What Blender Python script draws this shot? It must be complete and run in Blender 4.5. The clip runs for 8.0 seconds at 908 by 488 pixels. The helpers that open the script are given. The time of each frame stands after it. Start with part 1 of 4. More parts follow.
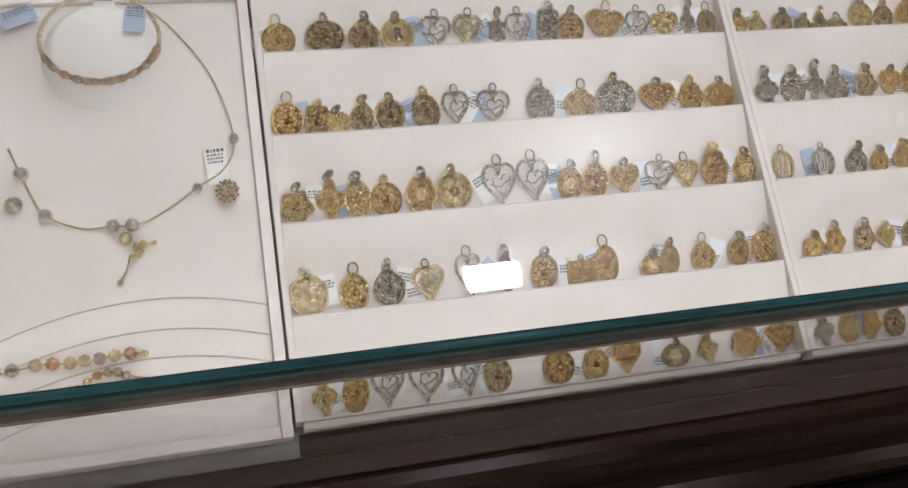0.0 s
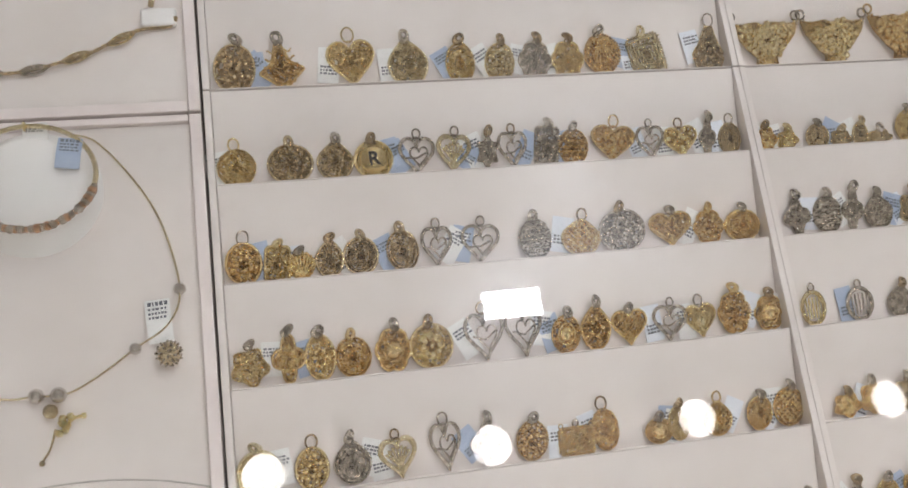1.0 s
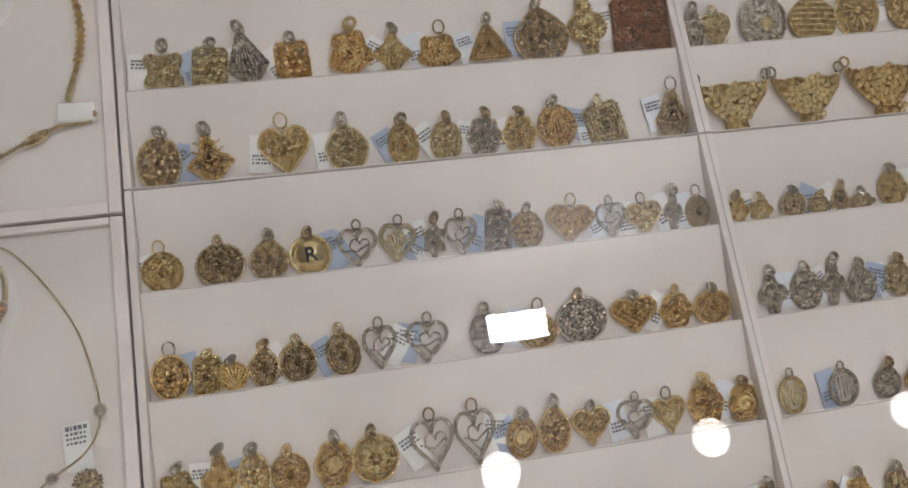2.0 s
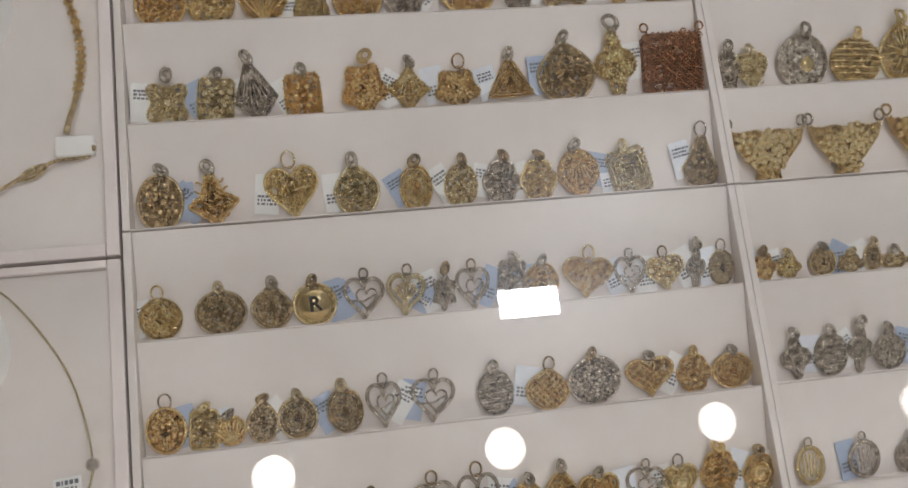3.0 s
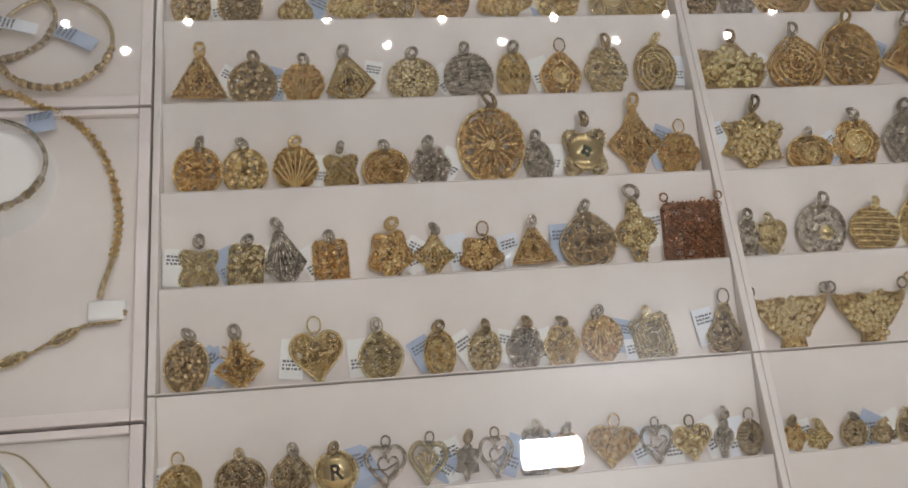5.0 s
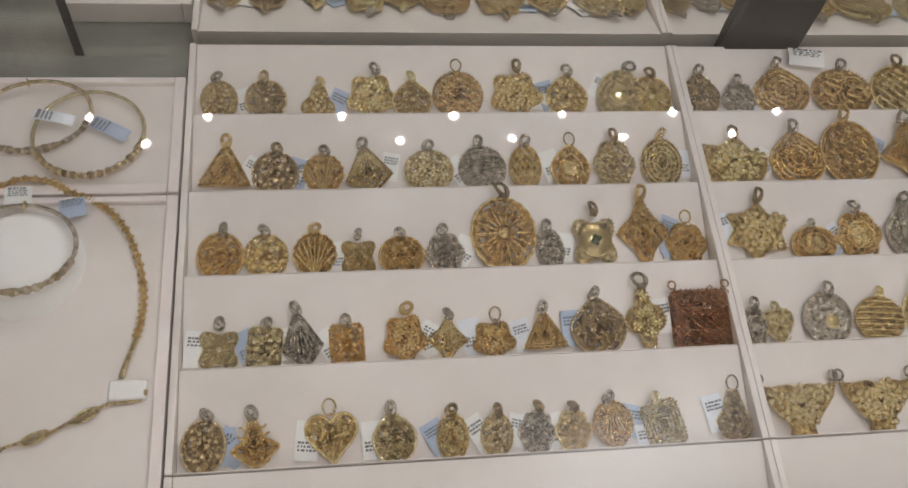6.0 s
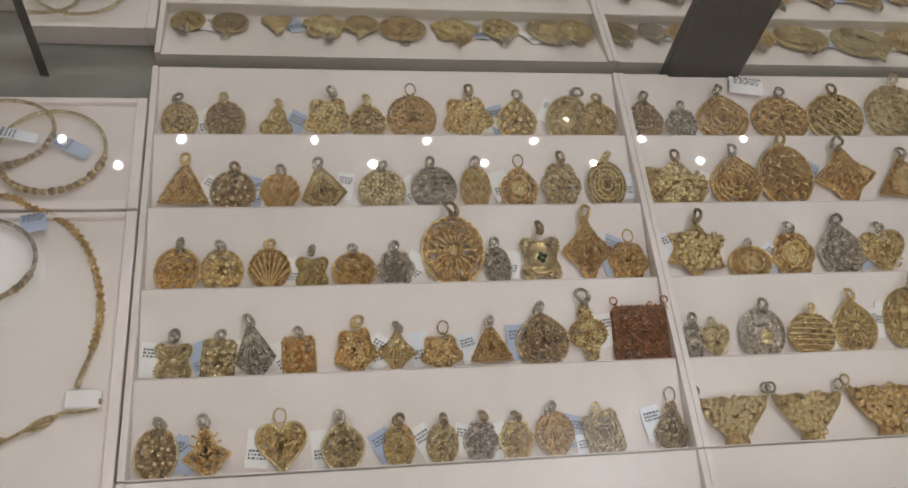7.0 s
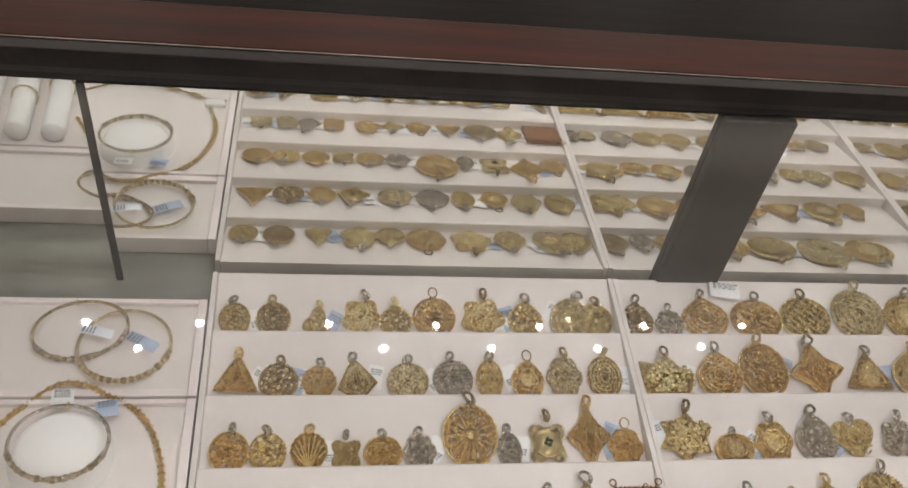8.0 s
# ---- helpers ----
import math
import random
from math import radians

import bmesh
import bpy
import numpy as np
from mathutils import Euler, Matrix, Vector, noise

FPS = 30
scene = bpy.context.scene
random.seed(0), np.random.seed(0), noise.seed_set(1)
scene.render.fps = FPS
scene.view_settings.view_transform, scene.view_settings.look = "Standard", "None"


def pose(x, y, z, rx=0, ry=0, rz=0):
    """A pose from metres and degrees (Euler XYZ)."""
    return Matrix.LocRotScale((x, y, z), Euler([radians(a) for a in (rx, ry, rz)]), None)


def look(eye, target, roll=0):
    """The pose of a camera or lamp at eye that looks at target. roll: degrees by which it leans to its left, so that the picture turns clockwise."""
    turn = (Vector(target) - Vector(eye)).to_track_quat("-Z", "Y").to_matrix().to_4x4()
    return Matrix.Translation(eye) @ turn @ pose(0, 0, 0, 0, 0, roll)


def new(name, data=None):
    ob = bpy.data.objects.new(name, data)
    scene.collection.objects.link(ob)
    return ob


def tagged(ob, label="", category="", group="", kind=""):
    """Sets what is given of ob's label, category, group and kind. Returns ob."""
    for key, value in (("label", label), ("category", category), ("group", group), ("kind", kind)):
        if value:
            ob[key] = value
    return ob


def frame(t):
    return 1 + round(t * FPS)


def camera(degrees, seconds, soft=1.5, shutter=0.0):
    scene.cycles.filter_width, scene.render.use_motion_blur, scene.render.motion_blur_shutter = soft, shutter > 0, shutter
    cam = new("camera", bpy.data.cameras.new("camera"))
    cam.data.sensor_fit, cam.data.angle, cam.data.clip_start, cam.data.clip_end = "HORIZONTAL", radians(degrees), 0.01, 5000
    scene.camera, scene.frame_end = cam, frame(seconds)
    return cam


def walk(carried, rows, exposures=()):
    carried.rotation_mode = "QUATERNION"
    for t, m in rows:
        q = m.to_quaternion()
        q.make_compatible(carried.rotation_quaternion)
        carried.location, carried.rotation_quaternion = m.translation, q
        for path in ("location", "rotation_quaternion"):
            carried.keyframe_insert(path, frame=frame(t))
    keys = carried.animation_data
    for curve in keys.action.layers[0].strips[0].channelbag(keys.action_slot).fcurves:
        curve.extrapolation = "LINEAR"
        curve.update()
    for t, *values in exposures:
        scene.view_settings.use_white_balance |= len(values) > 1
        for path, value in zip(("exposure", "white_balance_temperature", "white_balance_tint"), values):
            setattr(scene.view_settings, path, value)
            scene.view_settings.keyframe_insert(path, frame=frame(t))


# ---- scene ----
cam = camera(54.9, 8.0, soft=1.5)
PATH = [
    (0, (-0.186, 0.034, 1.434), (0.286, 0.668, -0.403), 28.7),
    (0.5, (-0.16, 0.075, 1.431), (0.264, 0.713, -0.416), 27.1),
    (1, (-0.132, 0.144, 1.409), (0.268, 0.758, -0.452), 26.5),
    (1.5, (-0.106, 0.202, 1.407), (0.273, 0.772, -0.472), 24.5),
    (1.7, (-0.092, 0.191, 1.403), (0.282, 0.83, -0.455), 21.4),
    (3, (-0.07, 0.256, 1.396), (0.248, 0.779, -0.508), 25.2),
    (3.5, (-0.067, 0.265, 1.394), (0.236, 0.8, -0.509), 23.9),
    (4, (-0.064, 0.267, 1.398), (0.229, 0.893, -0.479), 19.9),
    (4.5, (-0.068, 0.268, 1.399), (0.23, 0.977, -0.447), 17.8),
    (5, (-0.071, 0.268, 1.404), (0.22, 1.096, -0.393), 14.6),
    (5.2, (-0.079, 0.271, 1.406), (0.229, 1.135, -0.371), 15.1),
    (6.3, (-0.074, 0.253, 1.418), (0.198, 1.292, -0.269), 11.0),
    (6.5, (-0.072, 0.252, 1.42), (0.217, 1.29, -0.265), 11.9),
    (7, (-0.062, 0.24, 1.432), (0.268, 1.302, -0.23), 13.5),
    (7.5, (-0.062, 0.215, 1.468), (0.273, 1.446, -0.072), 12.1),
    (8, (-0.086, 0.194, 1.507), (0.231, 1.58, 0.101), 10.5),
]
# the filming camera darkens a little and warms as it goes
EXPOSURES = [(0.0, 0.01, 5990, 10), (0.5, 0.06, 5990, 10), (1.0, -0.2, 6090, 10), (1.5, -0.5, 6140, 10), (3.5, -0.52, 6190, 10), (5.0, -0.42, 6240, 10), (6.5, -0.31, 6310, 10), (7.0, -0.36, 6310, 10), (7.5, -0.26, 6310, 10), (8.0, 0.0, 6310, 10)]
walk(cam, [(t, look(eye, target, roll)) for t, eye, target, roll in PATH],
     EXPOSURES)

# ---- light: ceiling downlights, added fill lamps and the dim showroom round the counter ----
world = bpy.data.worlds.new("showroom")
scene.world = world
world.use_nodes = True
world.node_tree.nodes["Background"].inputs["Color"].default_value = (0.9, 0.86, 0.82, 1)
world.node_tree.nodes["Background"].inputs["Strength"].default_value = 0.02

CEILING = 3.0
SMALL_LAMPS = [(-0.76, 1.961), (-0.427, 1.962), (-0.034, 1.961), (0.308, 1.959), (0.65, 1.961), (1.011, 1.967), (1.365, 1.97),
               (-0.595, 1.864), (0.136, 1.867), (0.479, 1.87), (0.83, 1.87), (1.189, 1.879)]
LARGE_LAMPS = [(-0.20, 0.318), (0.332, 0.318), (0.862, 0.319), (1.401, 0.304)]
# two unseen sets of fill lamps, added to brighten counter front, room and metals
AISLE_FILL_LAMPS = [(x, -0.85) for x in (-0.732, -0.20, 0.332, 0.862)]
ROOM_FILL_LAMPS = [(-2.4 + 1.3 * i, y) for y in (-2.3, 4.3) for i in range(5)]
PANEL = (0.439, 0.657)


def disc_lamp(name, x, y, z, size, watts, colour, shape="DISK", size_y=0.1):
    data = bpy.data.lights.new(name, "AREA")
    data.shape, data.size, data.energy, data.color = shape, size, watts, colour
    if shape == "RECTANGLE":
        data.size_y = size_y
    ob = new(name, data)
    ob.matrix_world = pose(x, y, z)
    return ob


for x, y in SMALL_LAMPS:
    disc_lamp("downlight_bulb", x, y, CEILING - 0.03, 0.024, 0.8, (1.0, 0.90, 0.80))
for x, y in LARGE_LAMPS + AISLE_FILL_LAMPS:
    disc_lamp("spot_and_fill_bulb", x, y, CEILING - 0.03, 0.095, 0.42 if y > 0 else 0.7, (1.0, 0.89, 0.81))
# added fill: lights walls and ceiling for the gold and glass to reflect
for x, y in ROOM_FILL_LAMPS:
    disc_lamp("room_fill_bulb", x, y, CEILING - 0.03, 0.095, 14.0 if y > 0 else 6.0, (1.0, 0.90, 0.80))
disc_lamp("panel_lamp", PANEL[0], PANEL[1], CEILING - 0.03, 0.15, 4.6, (0.97, 0.955, 0.98), "RECTANGLE", 0.07)


# ---- materials ----
def material(name, colour, rough=0.5, metal=0.0):
    m = bpy.data.materials.new(name)
    m.use_nodes = True
    b = m.node_tree.nodes["Principled BSDF"]
    b.inputs["Base Color"].default_value = (*colour, 1)
    b.inputs["Roughness"].default_value = rough
    b.inputs["Metallic"].default_value = metal
    return m


def varied(name, dark, light, scale, rough=0.5, metal=0.0, bump=0.0, bump_scale=200.0, spread=0.1, stretch=(1, 1, 1), per_object=0.0, detail=6.0):
    """Two scales of noise between two colours, with roughness variation and fine relief."""
    m = material(name, light, rough, metal)
    t = m.node_tree
    n, l = t.nodes, t.links
    b = n["Principled BSDF"]
    co = n.new("ShaderNodeTexCoord")
    mp = n.new("ShaderNodeMapping")
    mp.inputs["Scale"].default_value = stretch
    l.new(co.outputs["Object"], mp.inputs["Vector"])
    big = n.new("ShaderNodeTexNoise")
    big.inputs["Scale"].default_value, big.inputs["Detail"].default_value = scale, detail
    l.new(mp.outputs["Vector"], big.inputs["Vector"])
    fine = n.new("ShaderNodeTexNoise")
    fine.inputs["Scale"].default_value, fine.inputs["Detail"].default_value = scale * 9, 3
    l.new(mp.outputs["Vector"], fine.inputs["Vector"])
    both = n.new("ShaderNodeMath")
    both.operation = "MULTIPLY_ADD"
    both.inputs[1].default_value = 0.35
    l.new(fine.outputs["Fac"], both.inputs[0])
    l.new(big.outputs["Fac"], both.inputs[2])
    ramp = n.new("ShaderNodeValToRGB")
    ramp.color_ramp.elements[0].position, ramp.color_ramp.elements[1].position = 0.45, 0.9
    ramp.color_ramp.elements[0].color, ramp.color_ramp.elements[1].color = (*dark, 1), (*light, 1)
    l.new(both.outputs[0], ramp.inputs["Fac"])
    colour = ramp.outputs["Color"]
    if per_object:
        info = n.new("ShaderNodeObjectInfo")
        hsv = n.new("ShaderNodeHueSaturation")
        rng = n.new("ShaderNodeMapRange")
        rng.inputs["To Min"].default_value, rng.inputs["To Max"].default_value = 1 - per_object, 1 + per_object
        l.new(info.outputs["Random"], rng.inputs["Value"])
        l.new(rng.outputs["Result"], hsv.inputs["Value"])
        l.new(colour, hsv.inputs["Color"])
        colour = hsv.outputs["Color"]
    l.new(colour, b.inputs["Base Color"])
    rr = n.new("ShaderNodeMapRange")
    rr.inputs["To Min"].default_value, rr.inputs["To Max"].default_value = max(0.02, rough - spread), rough + spread
    l.new(both.outputs[0], rr.inputs["Value"])
    l.new(rr.outputs["Result"], b.inputs["Roughness"])
    if bump:
        bn = n.new("ShaderNodeTexNoise")
        bn.inputs["Scale"].default_value, bn.inputs["Detail"].default_value = bump_scale, 4
        l.new(mp.outputs["Vector"], bn.inputs["Vector"])
        bp = n.new("ShaderNodeBump")
        bp.inputs["Strength"].default_value, bp.inputs["Distance"].default_value = bump, 0.001
        l.new(bn.outputs["Fac"], bp.inputs["Height"])
        l.new(bp.outputs["Normal"], b.inputs["Normal"])
    return m


def glass_material(name, colour, rough=0.0):
    m = material(name, colour, rough)
    b = m.node_tree.nodes["Principled BSDF"]
    b.inputs["Transmission Weight"].default_value = 1.0
    b.inputs["IOR"].default_value = 1.5
    return m


LEATHERETTE = varied("cream_leatherette", (0.71, 0.655, 0.625), (0.79, 0.74, 0.715), 14, 0.46, 0, 0.12, 900, 0.08)
RIM = varied("pale_rim_leatherette", (0.77, 0.69, 0.675), (0.87, 0.80, 0.785), 20, 0.5, 0, 0.1, 700)
GLASS = glass_material("clear_glass", (0.97, 0.99, 0.98))


def smeared(m, weight, rough):
    """Wiped finger marks: a thin hazy film in patches on the glass."""
    n, l = m.node_tree.nodes, m.node_tree.links
    b = n["Principled BSDF"]
    co = n.new("ShaderNodeTexCoord")
    mp = n.new("ShaderNodeMapping")
    mp.inputs["Rotation"].default_value = (0, 0, 0.7)
    mp.inputs["Scale"].default_value = (5, 22, 10)
    l.new(co.outputs["Object"], mp.inputs["Vector"])
    noise = n.new("ShaderNodeTexNoise")
    noise.inputs["Scale"].default_value, noise.inputs["Detail"].default_value, noise.inputs["Distortion"].default_value = 1.6, 5, 1.2
    l.new(mp.outputs["Vector"], noise.inputs["Vector"])
    rng = n.new("ShaderNodeMapRange")
    rng.inputs["From Min"].default_value, rng.inputs["From Max"].default_value, rng.inputs["To Max"].default_value = 0.32, 0.70, weight
    l.new(noise.outputs["Fac"], rng.inputs["Value"])
    l.new(rng.outputs["Result"], b.inputs["Coat Weight"])
    b.inputs["Coat Roughness"].default_value = rough


smeared(GLASS, 0.5, 0.22)
PANE = glass_material("anti_glare_glass", (0.98, 0.99, 0.985))
PANE.node_tree.nodes["Principled BSDF"].inputs["IOR"].default_value = 1.18
EDGE = varied("green_glass_edge", (0.008, 0.045, 0.055), (0.035, 0.14, 0.16), 9, 0.08, 0, 0, 1, 0.05, (1, 8, 8))
EDGE.node_tree.nodes["Principled BSDF"].inputs["IOR"].default_value = 1.5
MIRROR = material("silvered_mirror", (0.94, 0.95, 0.93), 0.015, 1.0)
WOOD = varied("red_mahogany", (0.032, 0.007, 0.005), (0.085, 0.017, 0.010), 5, 0.42, 0, 0.05, 120, 0.06, (1, 14, 14))
DARKWOOD = varied("dark_stained_wood", (0.008, 0.004, 0.003), (0.022, 0.010, 0.008), 6, 0.16, 0, 0.05, 120, 0.06, (1, 14, 14))
LEDGE = varied("brown_ledge_laminate", (0.022, 0.013, 0.010), (0.045, 0.028, 0.022), 10, 0.5, 0, 0.05, 200, 0.08, (1, 8, 8))
for wood in (WOOD, DARKWOOD, LEDGE):
    wood.node_tree.nodes["Principled BSDF"].inputs["IOR"].default_value = 1.22
FRAME = varied("dark_grey_frame", (0.016, 0.014, 0.014), (0.034, 0.029, 0.029), 25, 0.42, 0, 0.06, 400)
FRAME.node_tree.nodes["Principled BSDF"].inputs["IOR"].default_value = 1.3
GREYBED = varied("grey_marble_laminate", (0.16, 0.16, 0.145), (0.30, 0.30, 0.27), 18, 0.3, 0, 0.05, 200, 0.08, (1, 1.5, 1.5))
PLASTER = varied("ceiling_plaster", (0.62, 0.60, 0.57), (0.72, 0.70, 0.67), 3, 0.9, 0, 0.1, 60)
BOUNCE_WALL = varied("beige_bounce_wall", (0.62, 0.58, 0.52), (0.72, 0.68, 0.62), 2, 0.7, 0, 0.1, 40)
BLACKWOOD = varied("near_black_wood", (0.006, 0.005, 0.005), (0.016, 0.013, 0.012), 5, 0.4, 0, 0.05, 120, 0.06, (1, 14, 14))
BLACKWOOD.node_tree.nodes["Principled BSDF"].inputs["IOR"].default_value = 1.12
BOUNCE_FLOOR = varied("pale_bounce_floor", (0.48, 0.45, 0.41), (0.60, 0.57, 0.53), 3, 0.3, 0, 0.02, 40)
CHANNEL_AND_HIGHLIGHT = varied("bronze_channel_and_highlight", (0.16, 0.14, 0.12), (0.42, 0.37, 0.33), 40, 0.35, 0.6, 0.05, 300, 0.1, (1, 6, 6))
CHROME = material("lamp_ring_metal", (0.7, 0.7, 0.7), 0.3, 1.0)


# ---- helpers for building ----
def part(name, bm, mat, parent=None, label="", smooth=False):
    """One mesh object from a bmesh, under a thing or a part."""
    me = bpy.data.meshes.new(name)
    bm.to_mesh(me)
    bm.free()
    if smooth:
        for f in me.polygons:
            f.use_smooth = True
    me.materials.append(mat)
    ob = new(name, me)
    if parent is not None:
        ob.parent = parent
    if label:
        ob["label"] = label
    return ob


def thing(name, label, category, group="", at=None, kind=""):
    ob = new(name)
    ob.empty_display_size = 0.01
    if at is not None:
        ob.matrix_world = at
    return tagged(ob, label, category, group, kind)


def box(bm, x0, x1, y0, y1, z0, z1, bevel=0.0, segments=2):
    made = bmesh.ops.create_cube(bm, size=1.0, matrix=Matrix.LocRotScale(
        ((x0 + x1) / 2, (y0 + y1) / 2, (z0 + z1) / 2), None, (x1 - x0, y1 - y0, z1 - z0)))
    if bevel:
        edges = {e for v in made["verts"] for e in v.link_edges}
        bmesh.ops.bevel(bm, geom=list(edges), offset=bevel, segments=segments, affect="EDGES", profile=0.5)


def box_mesh(x0, x1, y0, y1, z0, z1, bevel=0.0, segments=2):
    bm = bmesh.new()
    box(bm, x0, x1, y0, y1, z0, z1, bevel, segments)
    return bm


def prism(profile, x0, x1, bevel=0.0):
    """A closed (y, z) outline drawn out along x."""
    bm = bmesh.new()
    a = [bm.verts.new((x0, y, z)) for y, z in profile]
    b = [bm.verts.new((x1, y, z)) for y, z in profile]
    k = len(profile)
    for i in range(k):
        bm.faces.new((a[i], a[(i + 1) % k], b[(i + 1) % k], b[i]))
    bm.faces.new(a[::-1])
    bm.faces.new(b)
    bmesh.ops.recalc_face_normals(bm, faces=bm.faces[:])
    if bevel:
        bmesh.ops.bevel(bm, geom=bm.edges[:], offset=bevel, segments=2, affect="EDGES", profile=0.5)
    return bm


def structure(name, bm, mat, label, category):
    return tagged(part(name, bm, mat), label, category, kind="structure")


# ---- jewellery metals ----
def jewel_metal(name, dark, light, rough, bump=0.6, cell=1500.0, metal=0.9, facet=800.0, lean=0.9):
    """Worked metal: fine cell relief, slight tone changes, worn gloss."""
    m = varied(name, dark, light, 330, rough, metal, 0, 1, 0.08, (1, 1, 1), 0.13)
    n, l = m.node_tree.nodes, m.node_tree.links
    co = n.new("ShaderNodeTexCoord")
    vo = n.new("ShaderNodeTexVoronoi")
    vo.inputs["Scale"].default_value = cell
    l.new(co.outputs["Object"], vo.inputs["Vector"])
    # small cut facets: every cell leans its own way
    cut = n.new("ShaderNodeTexVoronoi")
    cut.inputs["Scale"].default_value = facet
    l.new(co.outputs["Object"], cut.inputs["Vector"])
    off = n.new("ShaderNodeVectorMath")
    off.operation = "MULTIPLY_ADD"
    off.inputs[1].default_value, off.inputs[2].default_value = (lean,) * 3, (-lean / 2,) * 3
    l.new(cut.outputs["Color"], off.inputs[0])
    geo = n.new("ShaderNodeNewGeometry")
    add = n.new("ShaderNodeVectorMath")
    l.new(geo.outputs["Normal"], add.inputs[0])
    l.new(off.outputs[0], add.inputs[1])
    unit = n.new("ShaderNodeVectorMath")
    unit.operation = "NORMALIZE"
    l.new(add.outputs[0], unit.inputs[0])
    bp = n.new("ShaderNodeBump")
    bp.inputs["Strength"].default_value, bp.inputs["Distance"].default_value = bump, 0.0004
    l.new(vo.outputs["Distance"], bp.inputs["Height"])
    l.new(unit.outputs[0], bp.inputs["Normal"])
    b = n["Principled BSDF"]
    l.new(bp.outputs["Normal"], b.inputs["Normal"])
    b.inputs["Coat Weight"].default_value, b.inputs["Coat Roughness"].default_value = 0.3, 0.18
    l.new(bp.outputs["Normal"], b.inputs["Coat Normal"])
    return m


METALS = {
    "y": jewel_metal("yellow_gold", (0.89, 0.67, 0.32), (1, 0.91, 0.6), 0.15, 0.3, 1500, 0.92, 700.0, 0.9),
    "o": jewel_metal("deep_gold", (0.88, 0.6, 0.26), (1, 0.85, 0.5), 0.15, 0.3, 1500, 0.92, 700.0, 0.9),
    "d": jewel_metal("antique_gold", (0.6, 0.46, 0.27), (1, 0.88, 0.62), 0.15, 0.3, 1500, 0.92, 700.0, 0.9),
    "p": jewel_metal("pale_gold", (0.86, 0.71, 0.44), (1, 0.93, 0.68), 0.15, 0.3, 1500, 0.92, 700.0, 0.9),
    "w": jewel_metal("white_gold", (0.408, 0.349, 0.29), (0.96, 0.9, 0.809), 0.15, 0.3, 1500, 0.92, 700.0, 0.9),
    "c": jewel_metal("copper_gold", (0.44, 0.22, 0.12), (0.92, 0.58, 0.36), 0.15, 0.3, 1500, 0.92, 700.0, 0.9),
}
# darker copies of the metals for plates behind the filigree, bails and chain cores
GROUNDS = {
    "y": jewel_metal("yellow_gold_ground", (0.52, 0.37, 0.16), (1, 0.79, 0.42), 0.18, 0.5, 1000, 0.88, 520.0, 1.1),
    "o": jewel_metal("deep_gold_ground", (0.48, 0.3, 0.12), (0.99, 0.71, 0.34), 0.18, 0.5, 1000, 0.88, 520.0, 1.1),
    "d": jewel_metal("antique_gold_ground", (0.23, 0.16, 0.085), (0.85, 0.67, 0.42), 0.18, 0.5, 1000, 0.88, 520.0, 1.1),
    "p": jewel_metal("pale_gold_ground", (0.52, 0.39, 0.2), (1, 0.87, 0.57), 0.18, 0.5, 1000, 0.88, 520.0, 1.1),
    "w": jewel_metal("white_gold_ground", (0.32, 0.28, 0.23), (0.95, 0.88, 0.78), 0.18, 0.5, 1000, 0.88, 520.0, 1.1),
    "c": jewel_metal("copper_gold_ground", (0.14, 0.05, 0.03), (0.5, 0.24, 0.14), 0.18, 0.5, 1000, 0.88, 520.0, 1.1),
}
METAL_WORDS = {"y": "yellow gold", "o": "deep yellow gold", "d": "darkened antique gold", "p": "pale gold", "w": "white gold", "c": "reddish copper gold"}
DARK_ENAMEL = material("black_enamel", (0.02, 0.016, 0.012), 0.35)
GREEN_STONE = material("dark_green_stone", (0.03, 0.05, 0.02), 0.12)
POLISHED = varied("polished_gold", (0.80, 0.62, 0.30), (0.95, 0.80, 0.48), 60, 0.12, 1.0)
TAG_PAPER = varied("tag_paper", (0.70, 0.74, 0.82), (0.82, 0.85, 0.90), 60, 0.55, 0, 0.1, 800, 0.08, (1, 1, 1), 0.06)
TAG_WHITE = varied("white_tag_paper", (0.80, 0.80, 0.79), (0.88, 0.88, 0.87), 60, 0.55, 0, 0.1, 800)
TAG_BLUE = varied("blue_tag_paper", (0.36, 0.44, 0.60), (0.46, 0.54, 0.68), 60, 0.5, 0, 0.1, 800)
POLISHED_SILVER = varied("polished_silver", (0.66, 0.61, 0.57), (0.88, 0.84, 0.80), 120, 0.14, 0.9, 0, 1, 0.05)
INK = material("tag_ink", (0.14, 0.15, 0.18), 0.6)
# grey tone stands for the shade inside the pad's slits
SLIT_SHADE = material("slit_shade_grey", (0.50, 0.47, 0.44), 0.9)
VELVET = varied("white_velvet_stand", (0.82, 0.81, 0.80), (0.88, 0.87, 0.86), 30, 0.85, 0, 0.15, 1500)


